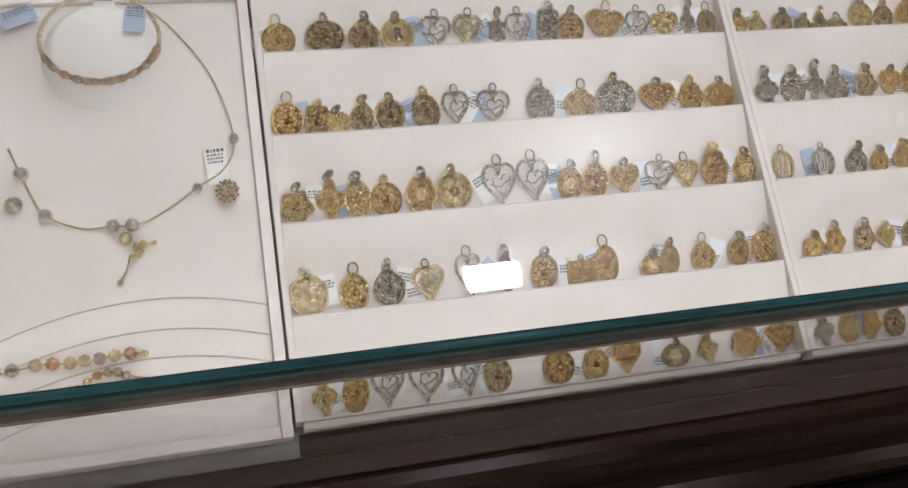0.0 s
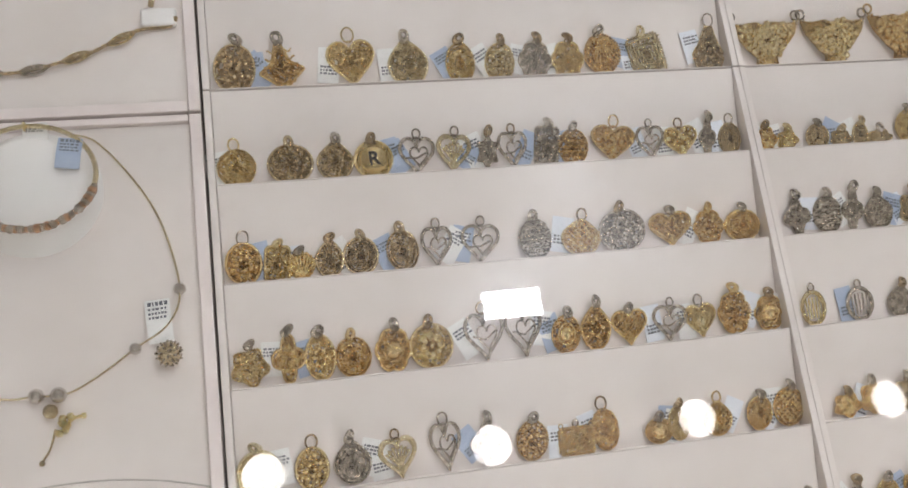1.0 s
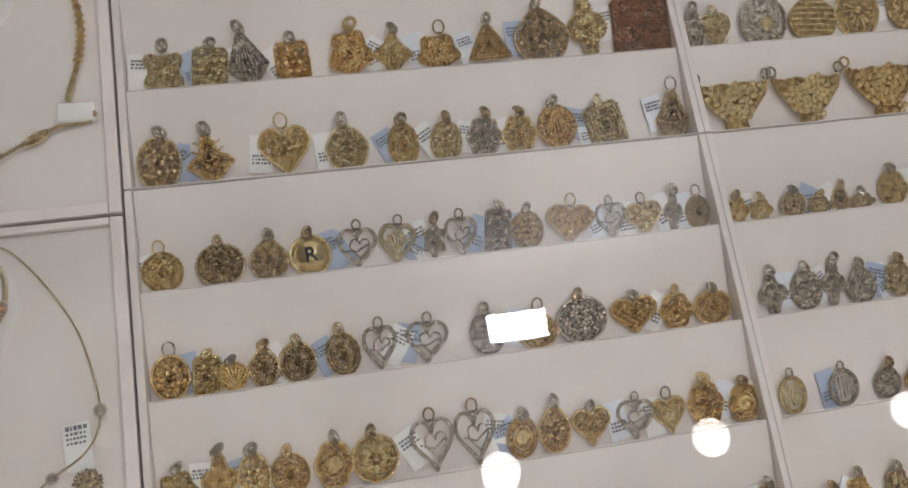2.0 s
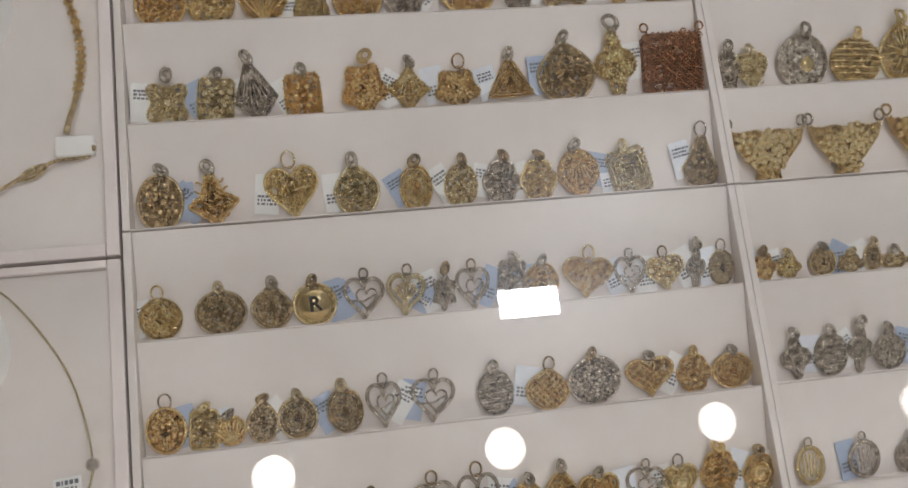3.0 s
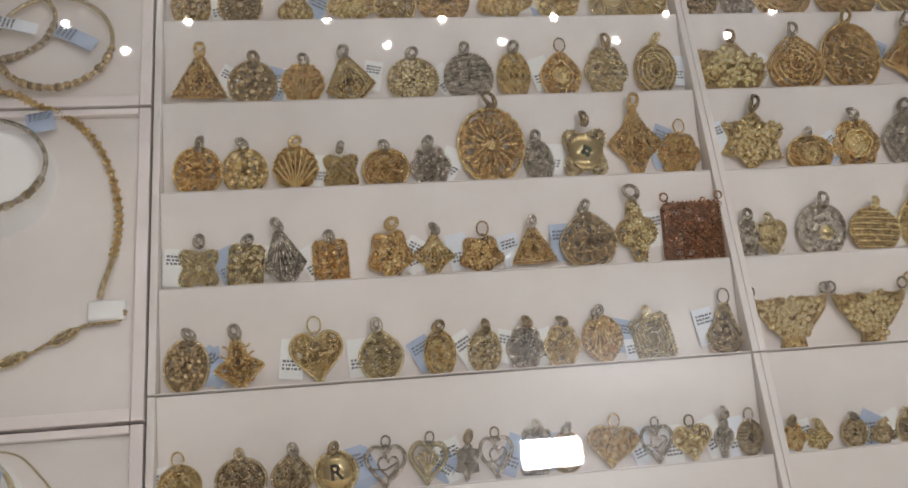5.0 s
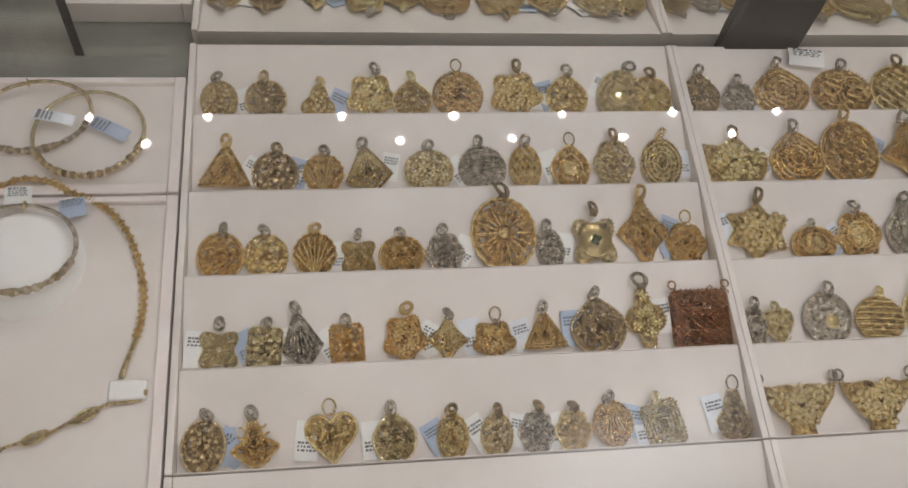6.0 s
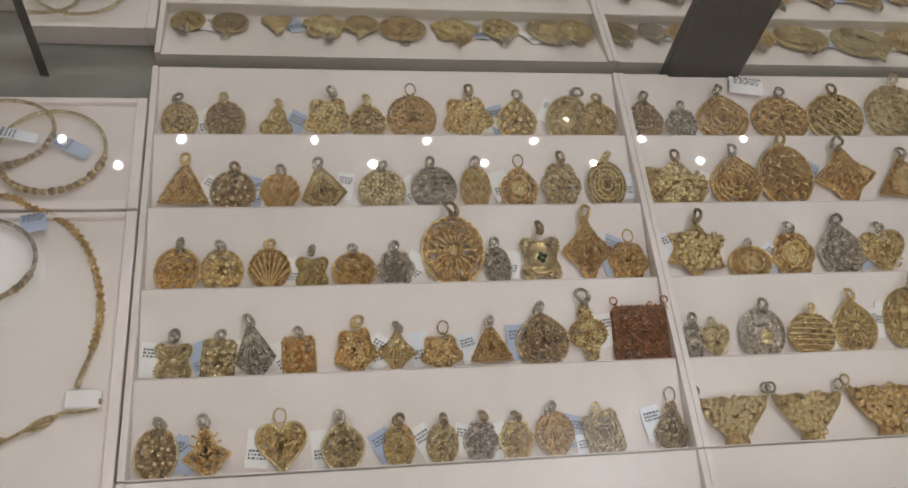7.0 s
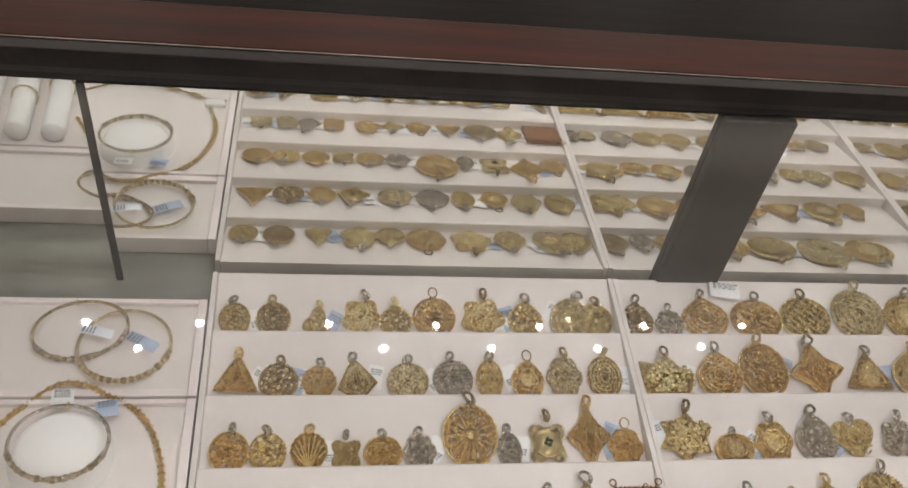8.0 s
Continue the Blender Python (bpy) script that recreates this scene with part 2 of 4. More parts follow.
class Mesh:
    """Collects pieces of one mesh before it is made into a part."""

    def __init__(self):
        self.v, self.f = [], []

    def grid(self, rows, closed=True):
        """Faces between successive rings of points."""
        base, n = len(self.v), len(rows[0])
        for r in rows:
            self.v += [tuple(p) for p in r]
        for j in range(len(rows) - 1):
            for i in range(n if closed else n - 1):
                a, b = base + j * n + i, base + j * n + (i + 1) % n
                self.f.append((a, b, b + n, a + n))
        return base

    def cap(self, base, n, flip=False):
        ring = list(range(base, base + n))
        self.f.append(tuple(ring[::-1] if flip else ring))

    def tube(self, pts, r, closed=False, sides=6, taper=None):
        pts = [Vector(p) for p in pts]
        n = len(pts)
        rings = []
        for i, p in enumerate(pts):
            a, b = (pts[(i - 1) % n], pts[(i + 1) % n]) if closed else (pts[max(i - 1, 0)], pts[min(i + 1, n - 1)])
            d = (b - a).normalized() if (b - a).length > 1e-9 else Vector((0, 1, 0))
            up = Vector((0, 0, 1)) if abs(d.z) < 0.9 else Vector((1, 0, 0))
            s = d.cross(up).normalized()
            u = s.cross(d)
            k = r * (taper[i] if taper else 1.0)
            rings.append([p + (s * math.cos(t) + u * math.sin(t)) * k for t in (2 * math.pi * q / sides for q in range(sides))])
        if closed:
            rings.append(rings[0])
        base = self.grid(rings)
        if not closed:
            self.cap(base, sides)
            self.cap(base + (len(rings) - 1) * sides, sides, True)

    def ball(self, c, r, seg=6, rings=4, squash=1.0):
        c = Vector(c)
        out = []
        for j in range(1, rings):
            a = math.pi * j / rings
            out.append([c + Vector((math.sin(a) * math.cos(t) * r, math.sin(a) * math.sin(t) * r, math.cos(a) * r * squash)) for t in (2 * math.pi * q / seg for q in range(seg))])
        base = self.grid(out[::-1])
        n = len(self.v)
        self.v += [tuple(c + Vector((0, 0, r * squash))), tuple(c - Vector((0, 0, r * squash)))]
        last = base + (rings - 2) * seg
        for i in range(seg):
            self.f.append((last + i, last + (i + 1) % seg, n))
            self.f.append((base + (i + 1) % seg, base + i, n + 1))

    def ring(self, c, major, minor, axis="z", seg=14, sides=5, stretch=1.0):
        c = Vector(c)
        pts = []
        for i in range(seg):
            t = 2 * math.pi * i / seg
            a, b = major * math.cos(t), major * stretch * math.sin(t)
            pts.append(c + (Vector((a, b, 0)) if axis == "z" else Vector((0, b, a)) if axis == "x" else Vector((a, 0, b))))
        self.tube(pts, minor, True, sides)

    def block(self, x0, x1, y0, y1, z0, z1):
        base = len(self.v)
        self.v += [(x, y, z) for z in (z0, z1) for y in (y0, y1) for x in (x0, x1)]
        self.f += [tuple(base + i for i in q) for q in ((0, 2, 3, 1), (4, 5, 7, 6), (0, 1, 5, 4), (2, 6, 7, 3), (0, 4, 6, 2), (1, 3, 7, 5))]

    def made(self, name, mat, parent, label="", smooth=False):
        me = bpy.data.meshes.new(name)
        me.from_pydata(self.v, [], self.f)
        if smooth:
            me.polygons.foreach_set("use_smooth", [True] * len(me.polygons))
        me.materials.append(mat)
        ob = new(name, me)
        ob.parent = parent
        if label:
            ob["label"] = label
        return ob


# ---- the display bed: rows of sloping ridges ----
PITCH, LIP, SLOPE, DROP = 0.05692, 0.400, 0.0699, 0.011


def crest(y):
    return 0.9455 + SLOPE * (y - LIP)


# ---- showroom shell ----
# floor and walls stay out of view, pale so that they bounce light
structure("floor", box_mesh(-3.2, 3.6, -2.6, 4.6, -0.1, 0.0), BOUNCE_FLOOR, "pale unseen floor that bounces light upward", "floor")
structure("ceiling", box_mesh(-3.2, 3.6, -2.6, 4.6, CEILING, CEILING + 0.1), PLASTER, "pale plaster showroom ceiling", "ceiling")
structure("wall_north", box_mesh(-3.2, 3.6, 4.6, 4.7, 0, CEILING), BOUNCE_WALL, "plain beige unseen wall that bounces light", "wall")
structure("wall_south", box_mesh(-3.2, 3.6, -2.7, -2.6, 0, CEILING), BOUNCE_WALL, "plain beige unseen wall that bounces light", "wall")
structure("wall_west", box_mesh(-3.3, -3.2, -2.6, 4.6, 0, CEILING), BOUNCE_WALL, "plain beige unseen wall that bounces light", "wall")
structure("wall_east", box_mesh(3.6, 3.7, -2.6, 4.6, 0, CEILING), BOUNCE_WALL, "plain beige unseen wall that bounces light", "wall")

# added block stands for the black area and hides the pale floor
cabinet = thing("dark_back_block", "low near-black block filling the dark area behind the counter", "cabinet")
part("body", box_mesh(-2.0, 2.4, 0.86, 1.75, 0.0, 0.90, 0.004), BLACKWOOD, cabinet)
part("worktop", box_mesh(-2.02, 2.42, 0.84, 1.77, 0.9005, 0.93, 0.003), BLACKWOOD, cabinet)

# ---- ceiling fittings ----
def downlight(x, y, r):
    lamp = thing("downlight", "round ceiling downlight or added fill lamp with metal ring", "ceiling light", "downlights in the ceiling")
    m = Mesh()
    m.ring((x, y, CEILING - 0.006), r * 1.12, r * 0.14, "z", 28, 6)
    m.made("ring", CHROME, lamp, smooth=True)


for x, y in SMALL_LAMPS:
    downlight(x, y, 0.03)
# rings also go round the added, unseen fill lamps
for x, y in LARGE_LAMPS + AISLE_FILL_LAMPS + ROOM_FILL_LAMPS:
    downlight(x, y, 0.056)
panel = thing("ceiling_panel_lamp", "small rectangular cool white ceiling panel lamp", "ceiling light")
bm = bmesh.new()
for a, b, c, d in ((-0.085, 0.085, 0.038, 0.048), (-0.085, 0.085, -0.048, -0.038), (-0.085, -0.077, -0.0378, 0.0378), (0.077, 0.085, -0.0378, 0.0378)):
    box(bm, PANEL[0] + a, PANEL[0] + b, PANEL[1] + c, PANEL[1] + d, CEILING - 0.028, CEILING)
part("frame", bm, CHROME, panel)

# ---- showcase ----
X0, X1, FRONT, MIRROR_Y, GLASS_TOP, GLASS_THICK = -0.95, 1.15, 0.096, 0.692, 1.156, 0.010
UNDER = GLASS_TOP - GLASS_THICK
HEAD = 1.1405
SLIDE_X, SLIDE_BACK = -0.2373, 0.707
case = thing("display_counter", "dark mahogany jewellery counter with glass top", "counter")
part("plinth", box_mesh(X0, X1, 0.03, 0.80, 0.0, 0.84, 0.004), DARKWOOD, case)


def bed(y):
    return crest(y) - 0.0185


part("bed_board", prism([(0.0975, 0.842), (0.0975, bed(0.0975)), (0.735, bed(0.735)), (0.735, 0.842)], X0, X1), GREYBED, case, "grey marbled bed board under the trays")
part("inner_ledge", box_mesh(X0, X1, 0.0805, 0.0972, 0.842, 0.9055, 0.001), LEDGE, case, "brown laminate ledge inside the front glass")
part("ledge_strip", box_mesh(-0.1640, X1, 0.0976, 0.1105, 0.9, 0.9078, 0.0008), LEDGE, case, "brown laminate strip before the ridged trays")
# added dark box, keeps the pale floor before the counter out of sight
part("base", box_mesh(X0, X1, -0.16, 0.0255, 0.0, 0.80, 0.006), BLACKWOOD, case, "near-black block added to cover the floor before the counter")
rail = [(0.0803, 0.842), (0.0803, 0.904), (0.077, 0.9075), (0.070, 0.9085), (0.063, 0.9065), (0.057, 0.902), (0.053, 0.895), (0.051, 0.886), (0.044, 0.884), (0.036, 0.880), (0.030, 0.872), (0.027, 0.860), (0.026, 0.80), (0.0295, 0.80), (0.0295, 0.842)]
part("front_rail", prism(rail, X0, X1), DARKWOOD, case, "glossy dark mahogany front moulding")
pane = part("front_pane", box_mesh(X0, X1, 0.0925, 0.0965, 0.9062, UNDER - 0.012), PANE, case, "upright front glass pane")
pane.visible_shadow = False
top = part("glass_top", box_mesh(X0, X1, FRONT + 0.0008, MIRROR_Y + 0.004, UNDER, GLASS_TOP), GLASS, case, "thick clear glass top")
top.visible_shadow = False
part("polished_edge", box_mesh(X0, X1, FRONT - 0.0022, FRONT + 0.0006, UNDER - 0.009, GLASS_TOP - 0.0003, 0.001), EDGE, top, "polished dark green glass edge")
part("edge_seal", box_mesh(X0, X1, FRONT - 0.0045, FRONT + 0.0012, UNDER - 0.0118, UNDER - 0.0093, 0.0005), CHANNEL_AND_HIGHLIGHT, case, "thin bronze channel under the glass edge")
part("back_header", box_mesh(X0, X1, MIRROR_Y + 0.0002, 0.703, HEAD, 1.1695, 0.0008), FRAME, case, "dark grey header above the mirrors")
part("back_panel", box_mesh(X0, X1, 0.7125, 0.735, 0.94, HEAD), FRAME, case, "dark backing behind the mirrors")
part("back_board", box_mesh(X0, X1, 0.7125, 0.766, 1.145, 1.165, 0.002), WOOD, case, "red mahogany back board")
# thin strip added to paint the highlight along the wood's front edge
part("edging", box_mesh(X0, X1, 0.7108, 0.7122, 1.1625, 1.1655, 0.0003), CHANNEL_AND_HIGHLIGHT, case, "thin strip drawn as the highlight on the back board's front")
mirror = part("mirror_panel", box_mesh(SLIDE_X, X1, MIRROR_Y - 0.001, MIRROR_Y + 0.004, bed(0.69) + 0.0004, HEAD - 0.0004), MIRROR, case, "sliding mirror panel")
part("panel_edge", box_mesh(SLIDE_X - 0.0058, SLIDE_X - 0.0003, MIRROR_Y - 0.0015, MIRROR_Y + 0.006, bed(0.69) + 0.0006, HEAD - 0.0004), FRAME, mirror, "dark upright edge of the mirror panel")
part("mirror_panel", box_mesh(X0, SLIDE_X + 0.05, SLIDE_BACK, SLIDE_BACK + 0.004, bed(0.71) + 0.0004, HEAD - 0.0004), MIRROR, case, "sliding mirror panel set further back")
part("post", box_mesh(0.2105, 0.2675, MIRROR_Y - 0.009, MIRROR_Y - 0.0015, bed(0.684), HEAD, 0.0012), FRAME, case, "dark grey upright post before the mirror")


# ---- ridged trays ----
def ridged_tray(x0, x1, y_front):
    tray = thing("ridged_tray", "cream leatherette tray with five sloping rows of pendants", "jewellery tray", "ridged trays in the counter")
    for k in range(5):
        y0 = y_front + k * PITCH
        y1 = y0 + PITCH
        prof = [(y0 + 0.0001, crest(y0) - 0.018), (y0 + 0.0001, crest(y0) - 0.0009), (y0 + 0.0005, crest(y0) - 0.0002), (y0 + 0.0010, crest(y0) - 0.0006),
                (y0 + 0.0012, crest(y0) - DROP + 0.0008), (y0 + 0.0022, crest(y0) - DROP), (y1, crest(y1) - 0.0004), (y1, crest(y1) - 0.018)]
        part("ridge", prism(prof, x0 + 0.0045, x1 - 0.0045), LEATHERETTE, tray)
    ya, yb = y_front, y_front + 5 * PITCH
    for xa, xb in ((x0 + 0.0001, x0 + 0.0042), (x1 - 0.0042, x1 - 0.0001)):
        part("side_rim", prism([(ya, crest(ya) - 0.018), (ya, crest(ya) + 0.0012), (yb, crest(yb) + 0.0012), (yb, crest(yb) - 0.018)], xa, xb, 0.0005), LEATHERETTE, tray)
    if y_front < 0.2:
        part("front_rim", prism([(ya - 0.0036, crest(ya) - 0.0178), (ya - 0.0036, crest(ya) - 0.006), (ya - 0.0003, crest(ya) - 0.004), (ya - 0.0003, crest(ya) - 0.0178)], x0 + 0.0045, x1 - 0.0045, 0.0005), LEATHERETTE, tray)
    return tray


for x0, x1 in ((-0.1655, 0.17), (0.17, 0.50), (0.50, 0.83)):
    for y_front in (LIP - 5 * PITCH - 0.0006, LIP + 0.0003):
        ridged_tray(x0, x1, y_front)


def flat_board(x0, x1, y0, y1):
    board = thing("necklace_board", "cream leatherette necklace board with pale raised rim", "jewellery board", "flat boards beside the ridged trays")
    bm = prism([(y0 + 0.0067, crest(y0) - 0.018), (y0 + 0.0067, crest(y0) - 0.004), (y1 - 0.0045, crest(y1) - 0.004), (y1 - 0.0045, crest(y1) - 0.018)], x0 + 0.007, x1 - 0.007)
    part("pad", bm, LEATHERETTE, board)
    for xa, xb in ((x0, x0 + 0.0067), (x1 - 0.0067, x1)):
        part("side_rim", prism([(y0, crest(y0) - 0.018), (y0, crest(y0)), (y1, crest(y1)), (y1, crest(y1) - 0.018)], xa, xb, 0.0007), RIM, board)
    part("end_rim", prism([(y0, crest(y0) - 0.0178), (y0, crest(y0) - 0.0004), (y0 + 0.0065, crest(y0) - 0.0004), (y0 + 0.0065, crest(y0) - 0.0178)], x0 + 0.007, x1 - 0.007, 0.0006), RIM, board)
    part("end_rim", prism([(y1 - 0.0042, crest(y1) - 0.0178), (y1 - 0.0042, crest(y1) - 0.0004), (y1, crest(y1) - 0.0004), (y1, crest(y1) - 0.0178)], x0 + 0.007, x1 - 0.007, 0.0006), RIM, board)
    return board


BOARDS = [flat_board(-0.50, -0.1671, a, b) for a, b in ((0.1075, 0.3865), (0.3885, 0.5695), (0.5715, 0.658))]
# curved slits in the front board, their shade drawn as grey strips
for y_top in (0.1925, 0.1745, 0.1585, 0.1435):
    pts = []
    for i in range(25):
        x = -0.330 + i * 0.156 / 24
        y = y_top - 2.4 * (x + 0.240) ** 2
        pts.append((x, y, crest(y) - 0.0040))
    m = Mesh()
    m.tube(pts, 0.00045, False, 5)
    m.made("slit", SLIT_SHADE, BOARDS[0], "curved grey strip drawn as the shade of a cut in the pad")


# ---- pendants ----
CORNERS = {
    "garland": ((0.5, 0.36), (0.32, 0.30), (0.12, 0.33), (0, 0.27), (-0.12, 0.33), (-0.32, 0.30), (-0.5, 0.36), (-0.43, 0.12), (-0.24, -0.18), (-0.13, -0.30), (-0.17, -0.5), (0, -0.46), (0.17, -0.5), (0.13, -0.30), (0.24, -0.18), (0.43, 0.12)),
    "kite": ((0.5, -0.14), (0.07, 0.5), (-0.07, 0.5), (-0.5, -0.14), (-0.22, -0.36), (0, -0.5), (0.22, -0.36)),
    "bell": ((0.5, -0.12), (0.30, 0.12), (0.11, 0.5), (-0.11, 0.5), (-0.30, 0.12), (-0.5, -0.12), (-0.36, -0.40), (0, -0.5), (0.36, -0.40)),
    "swallow": ((0.5, -0.08), (0.20, 0.10), (0.05, 0.5), (-0.05, 0.5), (-0.20, 0.10), (-0.5, -0.08), (-0.20, -0.30), (0, -0.5), (0.20, -0.30)),
    "crown": ((0.5, 0.10), (0.25, 0.22), (0.05, 0.5), (-0.20, 0.28), (-0.5, 0.32), (-0.44, -0.10), (-0.30, -0.5), (0.32, -0.5), (0.46, -0.2)),
}


def resampled(corners, n):
    """Points at even steps of angle round a cornered outline."""
    pts = []
    for i in range(n):
        t = 2 * math.pi * i / n
        d = Vector((math.cos(t), math.sin(t)))
        best = 0.3
        for (ax, ay), (bx, by) in zip(corners, corners[1:] + corners[:1]):
            ex, ey = bx - ax, by - ay
            det = d.x * -ey + d.y * ex
            if abs(det) < 1e-9:
                continue
            r, k = (-ax * ey + ay * ex) / det, (d.x * ay - d.y * ax) / det
            if r > 0 and -1e-6 <= k <= 1 + 1e-6:
                best = r
                break
        pts.append((best * d.x, best * d.y))
    return pts


def outline(kind, n):
    """Edge points of a pendant body, anticlockwise from the right, in a box one unit wide and high."""
    if kind in CORNERS:
        return resampled(CORNERS[kind], n)
    pts = []
    for i in range(n):
        t = 2 * math.pi * i / n
        c, s = math.cos(t), math.sin(t)
        if kind in ("heart", "openheart", "treeheart"):
            u = t + math.pi / 2
            y = 13 * math.cos(u) - 5 * math.cos(2 * u) - 2 * math.cos(3 * u) - math.cos(4 * u)
            x = 16 * math.sin(u) ** 3
            pts.append((-x / 32, (y + 2.5) / 29))
            continue
        if kind in ("square", "lacesquare"):
            k = 0.5 / max(abs(c), abs(s))
            r = min(k, 0.64)
        elif kind == "diamond":
            r = 0.5 / (abs(c) + abs(s)) * (1.0 + 0.08 * math.cos(4 * t))
        elif kind == "triangle":
            a = (t + math.pi / 6) % (2 * math.pi / 3) - math.pi / 3
            r = min(0.30 / math.cos(a), 0.56)
        elif kind in ("teardrop", "leaf"):
            w = 0.5 * (1 - 0.55 * max(0, s) ** 1.6)
            pts.append((w * c, 0.5 * s))
            continue
        elif kind == "shield":
            w = 0.5 * (1 - 0.55 * max(0, -s) ** 2)
            pts.append((w * c * 1.02, 0.5 * s))
            continue
        elif kind in ("flower", "daisy"):
            r = 0.43 + 0.07 * abs(math.cos(3 * t)) * 1.0
        elif kind == "star":
            a = (t - math.pi / 2) % (math.pi / 3)
            r = 0.5 - 0.17 * math.sin(a * 3) ** 0.8 if a > 0 else 0.5
        elif kind == "trefoil":
            r = 0.40 + 0.10 * math.cos(3 * (t - math.pi / 2))
        elif kind == "quatre":
            r = 0.42 + 0.10 * math.cos(4 * (t - math.pi / 4))
        elif kind == "scallop":
            r = 0.475 + 0.025 * abs(math.cos(10 * t))
        elif kind == "cluster":
            r = 0.44 + 0.06 * math.cos(5 * t + 0.6)
        elif kind == "cross":
            r = 0.30 + 0.20 * abs(math.cos(2 * t)) ** 1.5
        elif kind == "fan":
            r = 0.5 * (1.0 if s > -0.2 else 0.92) + 0.015 * math.cos(18 * t)
        else:
            r = 0.5
        pts.append((r * c, r * s))
    if kind in ("heart", "openheart", "treeheart"):
        pts = pts[::-1]
    return pts


def relief(kind, u, t, rng):
    """Height of the worked surface, 0 to about 1, at radius u and angle t."""
    dome = 1 - u * u
    if kind in ("target", "oval", "medal", "letter"):
        return 0.35 * dome + 0.45 * (0.5 + 0.5 * math.cos(2 * math.pi * 3 * u)) + 0.15 * math.cos(16 * t) * (u > 0.6)
    if kind in ("daisy", "flower", "star", "trefoil", "quatre"):
        k = {"daisy": 8, "flower": 6, "star": 6, "trefoil": 3, "quatre": 4}[kind]
        return 0.35 + 0.5 * abs(math.cos(k * t / 2)) ** 1.5 * math.sin(math.pi * min(1, u * 0.95)) + 0.2 * math.cos(9 * u)
    if kind == "fan":
        return 0.5 * dome + 0.45 * abs(math.sin(11 * t)) * u
    if kind == "lines":
        return 0.6 * dome + 0.4 * abs(math.sin(13 * u * math.sin(t)))
    if kind in ("disc",):
        return 0.55 if u < 0.75 else 0.9 * (1 - u) / 0.25
    if kind in ("square", "diamond", "kite", "crown", "shield", "swallow", "bell"):
        return 0.5 + 0.4 * math.cos(2 * math.pi * 2.5 * u) + 0.2 * math.cos(12 * t)
    if kind in ("teardrop", "eye", "leaf"):
        return 0.45 * dome + 0.4 * abs(math.sin(4 * math.pi * u)) + 0.18 * math.cos(14 * t) * u
    return 0.5 * dome + 0.32 * abs(math.cos(5 * t + 6 * u)) + 0.25 * math.cos(2 * math.pi * 2 * u)


def price_tag(pend, rng, w, height, reach):
    """A small paper tag tied to a pendant, with printed bars."""
    side = rng.choice((-1, 1))
    mat = rng.choice((TAG_PAPER, TAG_WHITE, TAG_WHITE, TAG_BLUE))
    tw, th = rng.uniform(0.0108, 0.0135), rng.uniform(0.0185, 0.0225)
    turn = side * rng.uniform(-35, 12)
    m = Mesh()
    rows = []
    for j in range(5):
        y = -th / 2 + th * j / 4
        z = 0.0006 * (1 - ((j - 2) / 2) ** 2) * rng.uniform(0.5, 1.5)
        rows.append([(-tw / 2, y, z), (tw / 2, y, z), (tw / 2, y, z + 0.0003), (-tw / 2, y, z + 0.0003)])
    base = m.grid(rows)
    m.cap(base, 4)
    m.cap(base + 16, 4, True)
    tag = m.made("price_tag", mat, pend, "small printed paper price tag")
    tag.matrix_basis = pose(side * (w * 0.42 + 0.0012), min(reach * 0.42, max(th * 0.5, reach - th * 0.45)), 0.0003, 0, 0, turn)
    p = Mesh()
    end = rng.choice((-1, 1))
    for k in range(3):
        y = (0.08 + 0.095 * k) * th * end
        x = -tw * 0.38
        while x < tw * 0.34:
            step = tw * rng.uniform(0.06, 0.16)
            p.block(x, x + step, y, y + th * (0.055 if k < 3 else 0.10), 0.0011, 0.00122)
            x += step + tw * rng.uniform(0.03, 0.07)
    p.made("print", INK, tag, "dark printed bars")


KIND_WORDS = {"openheart": "open heart", "treeheart": "heart with branches", "lacesquare": "square lace", "quatre": "four-lobed", "letterring": "round ring", "openoval": "open oval",
              "medal": "oval medallion", "lines": "ribbed round", "lace": "lacework round", "target": "concentric round", "daisy": "daisy disc", "letter": "round lettered", "garland": "broad floral garland",
              "cluster": "flower cluster", "scallop": "scalloped medallion", "fan": "ribbed fan", "disc": "smooth disc", "cross": "figure-shaped", "eye": "eye-shaped oval", "trefoil": "three-lobed", "bell": "small bell-shaped", "swallow": "curved diamond"}


